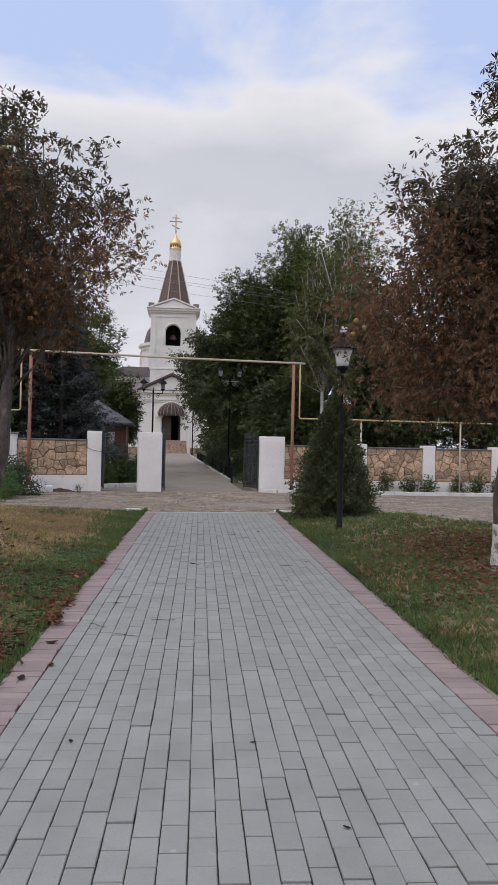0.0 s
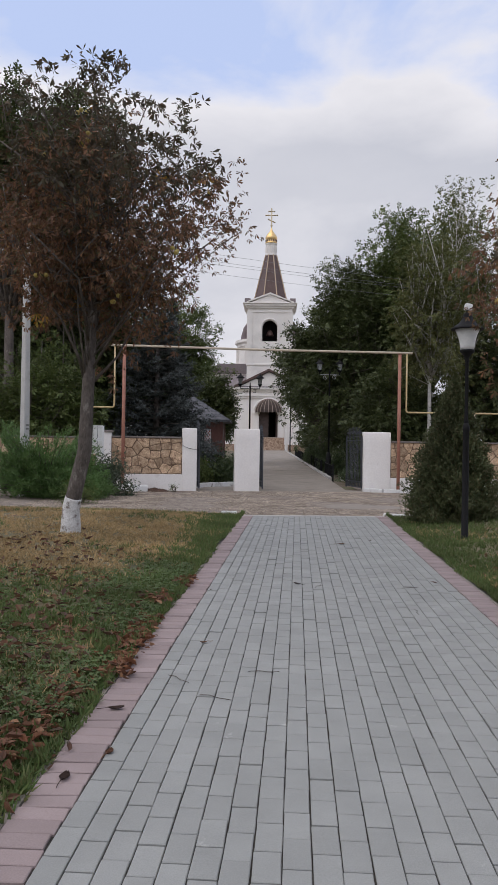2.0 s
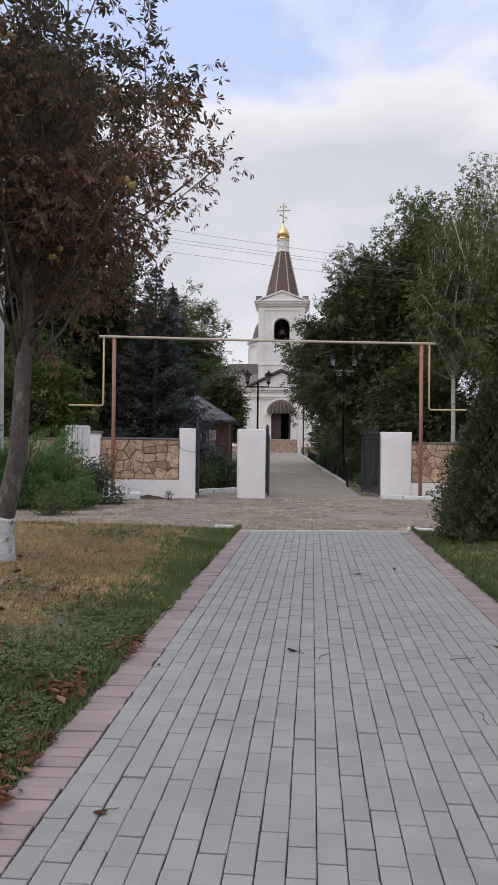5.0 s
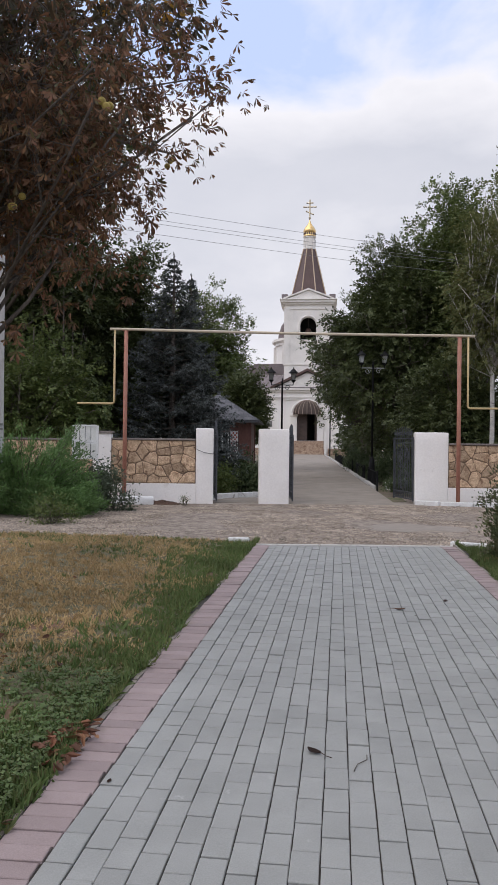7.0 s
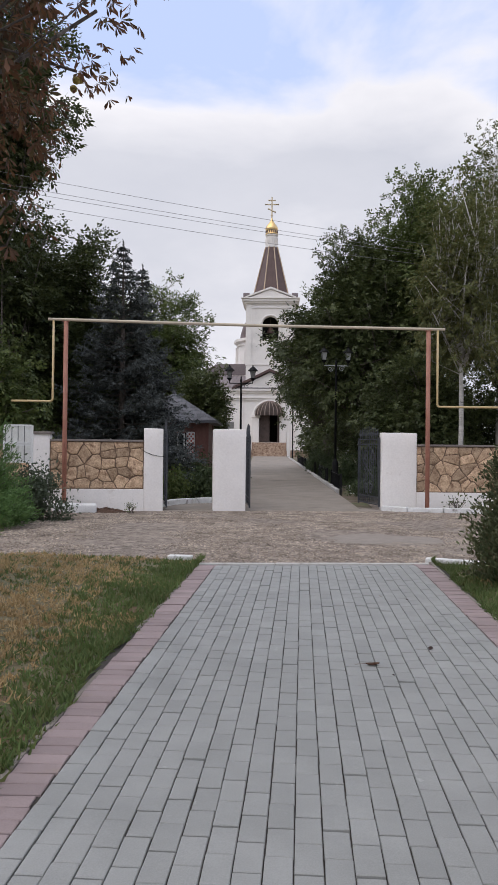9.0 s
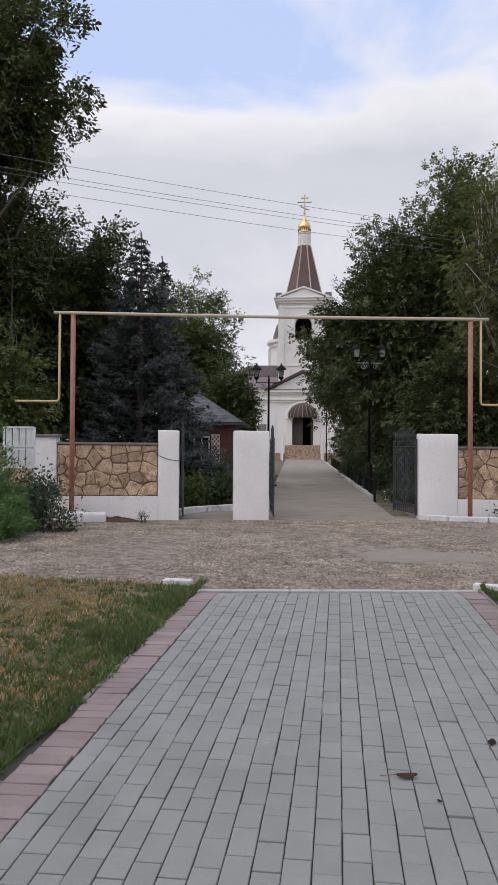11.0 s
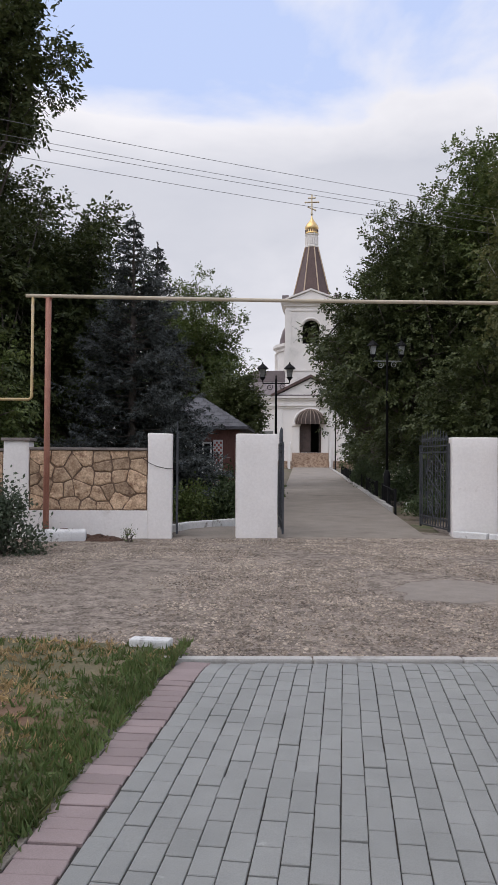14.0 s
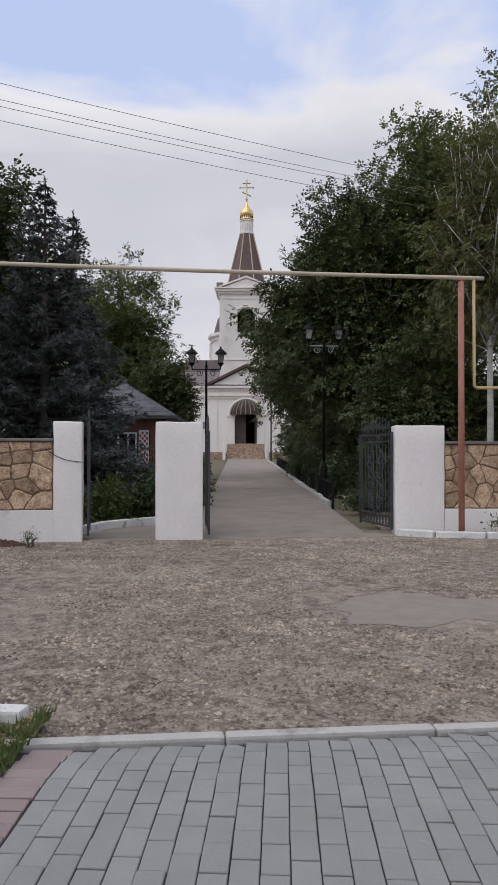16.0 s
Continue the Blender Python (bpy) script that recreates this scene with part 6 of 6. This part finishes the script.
T("broadleaf_tree", (9.6, 37.5, alley_z(37)), 0.8, (0, 0, 2.3), (3.2, 1.6, 2.4), 36, 26000, 0.14, M["leaf_dark"], "thicket of dark green shrubs behind the east wall", 117, 0.1, 0.42, 6)
T("broadleaf_tree", (15.5, 38.0, alley_z(38)), 0.8, (0, 0, 2.8), (3.6, 1.6, 2.9), 34, 16000, 0.17, M["leaf_dark"], "thicket of dark green shrubs behind the east wall", 118, 0.1, 0.5, 6)
T("broadleaf_tree", (-11.0, 37.0, alley_z(37)), 0.8, (0, 0, 2.3), (4.2, 1.6, 2.5), 34, 16000, 0.16, M["leaf_dark"], "thicket of dark green shrubs behind the west wall", 119, 0.1, 0.5, 6)
bush("topiary_bush", (1.35, 39.5, alley_z(39)), (0.55, 0.55, 0.75), 3500, 0.05, M["hedge"], 120, "rounded dark green clipped bush", stems=24)


# ---------------------------------------------------------------- low fence along the alley
def low_fence(y0, y1, label):
    top = empty("low_fence", label, "fence", group="low alley fences")
    n = max(2, round((y1 - y0) / 1.6))
    for i in range(n + 1):
        y = y0 + (y1 - y0) * i / n
        x = alley_x(y) + alley_half(y) + 0.18
        part("post", boxed(x - 0.03, x + 0.03, y - 0.03, y + 0.03, alley_z(y) - 0.2, alley_z(y) + 0.62), M["black_iron"], top)
        if i:
            ya = y0 + (y1 - y0) * (i - 1) / n
            xa = alley_x(ya) + alley_half(ya) + 0.18
            for h in (0.08, 0.56):
                part("rail", tubed([(xa, ya, alley_z(ya) + h), (x, y, alley_z(y) + h)], 0.014, 5), M["black_iron"], top)
            for k in range(1, 10):
                t = k / 10
                part("picket", tubed([(xa + (x - xa) * t, ya + (y - ya) * t, alley_z(ya) + 0.08), (xa + (x - xa) * t, ya + (y - ya) * t, alley_z(ya) + 0.6)], 0.008, 4), M["black_iron"], top)


low_fence(33.0, 36.4, "low dark iron fence beside the alley")
low_fence(38.2, 42.5, "low dark iron fence beside the alley")
low_fence(45.0, 62.0, "low dark iron fence running towards the church")


# ---------------------------------------------------------------- grass and litter
def dryness(x, y):
    """How dry the turf is: bleached towards the middle of the lawns, green along the walk and at the near end."""
    side = -1.2 - x if x < 0 else x - 1.8
    d = min(max(side - 0.25, 0) / 0.5, 1) * min(max(y - 7.6, 0) / 1.8, 1)
    if x > 0:
        return min(max(0.05 * d + 0.22 * noise.noise((x * 0.8, y * 0.8, 7.0)), 0.0), 1.0)
    return min(max(d * (1.0 - 0.25 * min(max(y - 13.5, 0) / 2.5, 1)) + 0.55 * noise.noise((x * 0.8, y * 0.8, 7.0)) + 0.25 * noise.noise((x * 2.6, y * 2.6, 1.0)), 0.0), 1.0)


def blades(name, xs, label, seed, n, edge, dry, material):
    """Tufts of short blades, thinning out away from the walk."""
    rng = np.random.default_rng(seed)
    tufts = []
    while len(tufts) < n // 8:
        x = xs[0] + (xs[1] - xs[0]) * rng.random() ** 1.7
        y = 17.2 - 19.5 * rng.random() ** 0.9
        if y > edge(x) - 0.04 or (rng.random() < dryness(x, y)) != dry:
            continue
        if noise.noise((x * 1.4, y * 1.4, 4.0)) + rng.uniform(-0.5, 0.6) < -0.32:
            continue
        tufts.append((x, y, lawn_z(x, y)))
    t = np.repeat(np.array(tufts), 8, 0)
    n = len(t)
    lean = np.repeat(rng.normal(size=(n // 8, 3)) * 0.35, 8, 0)
    tall = np.repeat(rng.uniform(0.6, 1.5, n // 8), 8)
    p = t + rng.normal(size=(n, 3)) * np.array([0.022, 0.022, 0.002])
    side = np.sign(xs[0])
    p[:, 0] = side * np.maximum(side * p[:, 0], [abs(xs[0]) - 0.03 + 0.11 * noise.noise((0.5, q * 1.7, side)) for q in p[:, 1]])
    p[:, 2] = np.maximum(p[:, 2], np.where(np.abs(p[:, 0] - 0.3) < 1.49, 0.0, -1.0))
    h = rng.uniform(0.028, 0.072, n) * tall * (0.8 if dry else 1.0)
    up = unit(lean + rng.normal(size=(n, 3)) * (0.6 if dry else 0.4) + [0, 0, 1.0])
    b = unit(np.cross(up, rng.normal(size=(n, 3))))
    w = rng.uniform(0.004, 0.010, n)
    v = np.stack([p - b * w[:, None], p + b * w[:, None], p + up * h[:, None] + np.array([0, 0, -1]) * (h * 0.1)[:, None]], 1).reshape(-1, 3)
    return tagged(raw(name, v, np.arange(3 * n).reshape(n, 3), material, kind="stuff"), label, "grass")


blades("grass", (-1.15, -11.0), "short green lawn grass beside the walk", 1, 190000, left_edge, False, M["grass_green"])
blades("dry_grass", (-1.25, -11.0), "bleached dry lawn grass", 3, 120000, left_edge, True, M["grass_dry"])
blades("grass", (1.75, 8.0), "short green lawn grass by the park lamp", 2, 150000, right_edge, False, M["grass_green"])
blades("dry_grass", (1.9, 8.0), "scattered dry lawn grass", 4, 22000, right_edge, True, M["grass_dry"])


def clover(n, seed):
    """Three-leaved clover low in the green turf along the walk."""
    rng = np.random.default_rng(seed)
    p = []
    while len(p) < n:
        x, y = -1.2 - 3.2 * rng.random() ** 1.5, rng.uniform(2.5, 10.0)
        if noise.noise((x * 1.1, y * 1.1, 2.0)) > -0.15 and rng.random() > dryness(x, y):
            p.append((x, y, lawn_z(x, y) + rng.uniform(0.02, 0.06)))
    p = np.array(p)
    vs = []
    turn = rng.uniform(0, 6.28, n)
    tilt = rng.normal(size=(n, 3)) * 0.3
    for k in range(3):
        a = turn + 2.094 * k
        d = unit(np.stack([np.cos(a), np.sin(a), np.zeros(n)], 1) + tilt * [0, 0, 1])
        b = unit(np.cross(d, np.array([0, 0, 1]) + tilt))
        ln = rng.uniform(0.014, 0.026, n)
        vs.append(quads(p + d * ln[:, None] * 0.55, d, b, ln, ln * 0.95, 0.12)[0])
    v = np.concatenate(vs)
    return tagged(raw("clover", v, np.arange(len(v)).reshape(-1, 4), M["clover"], kind="stuff"), "green clover among the lawn grass", "clover")


clover(9000, 12)


def litter(name, n, centre, spread, size, label, seed, material, zf):
    """Dry curled leaves: two halves folded along the rib, tip bent up."""
    rng = np.random.default_rng(seed)
    c = np.array(centre)[rng.integers(0, len(centre), n)]
    p = np.concatenate([c + rng.normal(size=(n, 2)) * spread, np.zeros((n, 1))], 1)
    p = p[(p[:, 0] < -1.01 - 0.1 * rng.random(n)) | (p[:, 0] > 1.76)]
    n = len(p)
    p[:, 2] = [zf(x, y) + 0.006 + 0.02 * rng.random() for x, y, _ in p]
    a = unit(rng.normal(size=(n, 3)) * [1, 1, 0.2])
    b = unit(np.cross(a, np.array([0, 0, 1]) + rng.normal(size=(n, 3)) * 0.35))
    up = np.cross(b, a) * np.sign(np.cross(b, a)[:, 2:])
    ln = (size * rng.uniform(0.6, 1.4, n))[:, None]
    w, fold, bend = ln * rng.uniform(0.14, 0.27, (n, 1)), ln * rng.uniform(0.08, 0.3, (n, 1)), ln * rng.uniform(0.0, 0.3, (n, 1))
    rib = [p - a * ln * 0.5 + up * bend * 0.4, p - a * ln * 0.12, p + a * ln * 0.2 + up * bend * 0.15, p + a * ln * 0.5 + up * bend]
    left = [p - a * ln * 0.14 + b * w * 0.8 + up * fold * 0.8, p + a * ln * 0.2 + b * w + up * (fold + bend * 0.3)]
    right = [p - a * ln * 0.14 - b * w * 0.8 + up * fold * 0.7, p + a * ln * 0.2 - b * w + up * (fold * 0.8 + bend * 0.3)]
    v = np.stack(rib + left + right, 1).reshape(-1, 3)
    f = np.array([(0, 1, 4), (1, 2, 5), (1, 5, 4), (2, 3, 5), (0, 6, 1), (1, 7, 2), (1, 6, 7), (2, 7, 3)])
    return tagged(raw(name, v, (f[None] + 8 * np.arange(n)[:, None, None]).reshape(-1, 3), material, kind="stuff"), label, "leaf litter")


litter("fallen_leaves", 680, [(-1.20, 6.9), (-1.22, 7.25), (-1.19, 6.6), (-1.14, 6.05), (-1.16, 6.2), (-1.30, 5.0), (-1.34, 4.7), (-1.30, 5.5), (-1.28, 8.0), (-1.18, 8.9), (-1.36, 3.7)], (0.06, 0.15), 0.068, "curled brown chestnut leaves along the walk's edge", 5, M["rust_leaf"], lambda x, y: max(lawn_z(x, y) + (0.012 if x < -1.16 else -1), 0.0) + 0.006)
litter("fallen_leaves", 900, [(-2.6, 8.5), (-2.0, 7.0), (-3.2, 10.0), (-1.8, 5.5), (-1.7, 4.6), (-1.9, 6.2)], (0.5, 0.9), 0.07, "scattered brown leaves in the lawn", 6, M["dead_leaf"], lambda x, y: lawn_z(x, y) + 0.012)
litter("fallen_leaves", 2600, [(3.3, 8.9), (3.4, 10.0), (3.6, 7.8), (3.9, 10.4), (3.0, 7.2)], (0.55, 0.8), 0.06, "reddish-brown leaves under the chestnut", 7, M["rust_leaf"], lambda x, y: lawn_z(x, y) + 0.03)


def dropped_leaf(x, y, rz, s, material, label, stalk):
    top = empty("dropped_leaf", label, "leaf", (x, y, 0.0025), rz, "leaves dropped on the walk")
    bm = bmesh.new()
    rows = []
    for i in range(7):
        t = i / 6
        w = 0.30 * math.sin(math.pi * min(max(t, 0.03), 0.97)) ** 0.8
        rows.append([bm.verts.new((s * (t - 0.5), s * w * k, s * (0.11 * abs(k) ** 1.3 + 0.08 * (t - 0.4) ** 2 * 4))) for k in (-1, -0.4, 0.4, 1)])
    for a, b in zip(rows, rows[1:]):
        for k in range(3):
            bm.faces.new((a[k], a[k + 1], b[k + 1], b[k]))
    bmesh.ops.solidify(bm, geom=bm.faces[:], thickness=0.002)
    part("blade", bm, material, top, smooth=True)
    if stalk:
        part("stalk", tubed([(-s * 0.5, 0, 0.01), (-s * 0.9, s * 0.05, 0.004), (-s * 1.3, 0, 0.003)], 0.0018, 4), material, top)
    return top


for i, (x, y, s) in enumerate(((0.57, 12.22, 0.13), (1.01, 12.66, 0.10), (-0.06, 9.06, 0.11), (-0.71, 6.73, 0.085), (-0.57, 3.59, 0.05), (0.28, 3.57, 0.04), (-0.9, 4.82, 0.09), (0.57, 2.76, 0.045), (1.0, 4.26, 0.03), (1.35, 9.33, 0.09), (-1.0, 5.37, 0.12), (-0.88, 8.64, 0.045), (0.86, 14.56, 0.04), (1.09, 14.42, 0.055), (0.68, 12.01, 0.04), (-1.07, 5.95, 0.14), (-1.02, 4.55, 0.11))):
    dropped_leaf(x, y, (i * 73) % 360, s * 0.68, M["dark_leaf"] if i % 3 else M["dead_leaf"], "curled dark brown leaf dropped on the paving", s > 0.08)
for i, (x, y) in enumerate(((-0.27, 6.09), (0.15, 8.96), (-0.75, 5.9), (1.05, 9.0), (0.95, 7.9), (-0.5, 5.6))):
    ob = part("twig", tubed([(-0.09, 0, 0.004), (-0.02, 0.012, 0.006), (0.05, -0.005, 0.005), (0.10, 0.015, 0.004)], 0.0022, 5), M["bark"])
    ob.matrix_world = pose(x, y, 0.002, 0, 0, i * 67 % 180)
    tagged(ob, "thin dry leaf stalk on the paving", "twig", "twigs on the walk")

# ---------------------------------------------------------------- the paved walk, laid piece by piece
walk_top = empty("paved_walk", "grey concrete paver walk with pink soldier-course borders", "path", kind="structure")
sheet_x, sheet_y = [-1.19, -0.9, 0.3, 1.5, 1.79], [-8, -2, 4, 10, *np.arange(15.8, 17.05, 0.1)]
v = [(x, min(y, kerb_y(x)), walk_z(x, min(y, kerb_y(x))) - 0.011) for y in sheet_y for x in sheet_x]
f = [(j * 5 + i, j * 5 + i + 1, j * 5 + i + 6, j * 5 + i + 5) for j in range(len(sheet_y) - 1) for i in range(4)]
raw("bedding", v, f, M["joint"], walk_top, "dark sand in the joints")


def paver_arrays(w, d):
    """One paver, its rim chamfered; origin in the middle of its top."""
    b, h = 0.0032, 0.05
    o = [(-w / 2, -d / 2), (w / 2, -d / 2), (w / 2, d / 2), (-w / 2, d / 2)]
    i = [(x - math.copysign(b, x), y - math.copysign(b, y)) for x, y in o]
    v = [(x, y, -h) for x, y in o] + [(x, y, -0.003) for x, y in o] + [(x, y, 0.0) for x, y in i]
    f = [(8, 9, 10, 11)] + [(a + k, a + (k + 1) % 4, a + 4 + (k + 1) % 4, a + 4 + k) for a in (0, 4) for k in range(4)]
    return np.array(v), np.array(f)


COL, ROW, LEFT, RIGHT = 0.1006, 0.1935, -0.915, 1.500
pv, pf = paver_arrays(COL - 0.0046, ROW - 0.0074)
paver_mesh = bpy.data.meshes.new("paver")
paver_mesh.from_pydata(pv.tolist(), [], pf.tolist())
paver_mesh.materials.append(M["paver"])
rng = np.random.default_rng(77)
rest_v, rest_f, count, singles = [], [], 0, 0
for c in range(24):
    x = LEFT + (c + 0.5) * COL
    slip = (0.5 if c % 2 else 0.0) + 0.06 * rng.normal()
    for r in range(-37, 95):
        y = (r + slip) * ROW
        if y < -7 or y - ROW / 2 > kerb_y(x) - 0.06:
            continue
        cut = min(1.0, (kerb_y(x) - (y - ROW / 2) - 0.004) / ROW)
        z = walk_z(x, y) + 0.0016 * rng.normal()
        tx, ty, tz = 0.35 * rng.normal(), 0.3 * rng.normal(), 0.35 * rng.normal()
        slope = (walk_z(x, y + 0.05) - walk_z(x, y - 0.05)) / 0.1
        m = pose(x + 0.0008 * rng.normal(), y - (1 - cut) * ROW / 2, z, tx + math.degrees(math.atan(slope)), ty, tz)
        if cut >= 1.0 and 8 <= c <= 13 and 3.6 < y < 13.9 and singles < 300:
            ob = new("paver", paver_mesh)
            ob.parent = walk_top
            ob.matrix_basis = m
            singles += 1
        else:
            mm = np.array(m)
            q = pv * [1, max(cut, 0.1), 1]
            rest_v.append(q @ mm[:3, :3].T + mm[:3, 3])
            rest_f.append(pf + 12 * count)
            count += 1
raw("further_pavers", np.concatenate(rest_v), np.concatenate(rest_f), M["paver"], walk_top, "grey concrete pavers in running bond", kind="stuff")

sv, sf = paver_arrays(0.200, COL - 0.0070)
soldier = bpy.data.meshes.new("border_paver")
soldier.from_pydata(sv.tolist(), [], sf.tolist())
soldier.materials.append(M["pink"])
rest_v, rest_f, count, singles = [], [], 0, 0
for s, x in ((-1, LEFT - 0.106), (1, RIGHT + 0.106)):
    for r in range(-68, 175):
        y = (r + 0.3) * COL
        if y > kerb_y(x) - 0.06:
            continue
        m = pose(x + 0.003 * rng.normal(), y, walk_z(x, y) + 0.002 * rng.normal(), 0.5 * rng.normal(), 0.6 * rng.normal(), 0.5 * rng.normal() + (2.5 if s < 0 else 0))
        if 3.0 < y < 15.5 and singles < 240:
            ob = new("border_paver", soldier)
            ob.parent = walk_top
            ob.matrix_basis = m
            singles += 1
        else:
            mm = np.array(m)
            rest_v.append(sv @ mm[:3, :3].T + mm[:3, 3])
            rest_f.append(sf + 12 * count)
            count += 1
raw("further_border_pavers", np.concatenate(rest_v), np.concatenate(rest_f), M["pink"], walk_top, "pink concrete border pavers", kind="stuff")
for s, x in ((-1, LEFT - 0.226), (1, RIGHT + 0.226)):
    n = 24
    for i in range(n):
        a, b = -7 + i * 1.0, -7 + (i + 1) * 1.0 - 0.01
        if b > kerb_y(x):
            continue
        part("edging", boxed(x - 0.015, x + 0.015, a, b, -0.2, -0.006 + 0.004 * rng.normal(), bevel=0.006), M["edging"], walk_top, "thin soiled concrete edging")
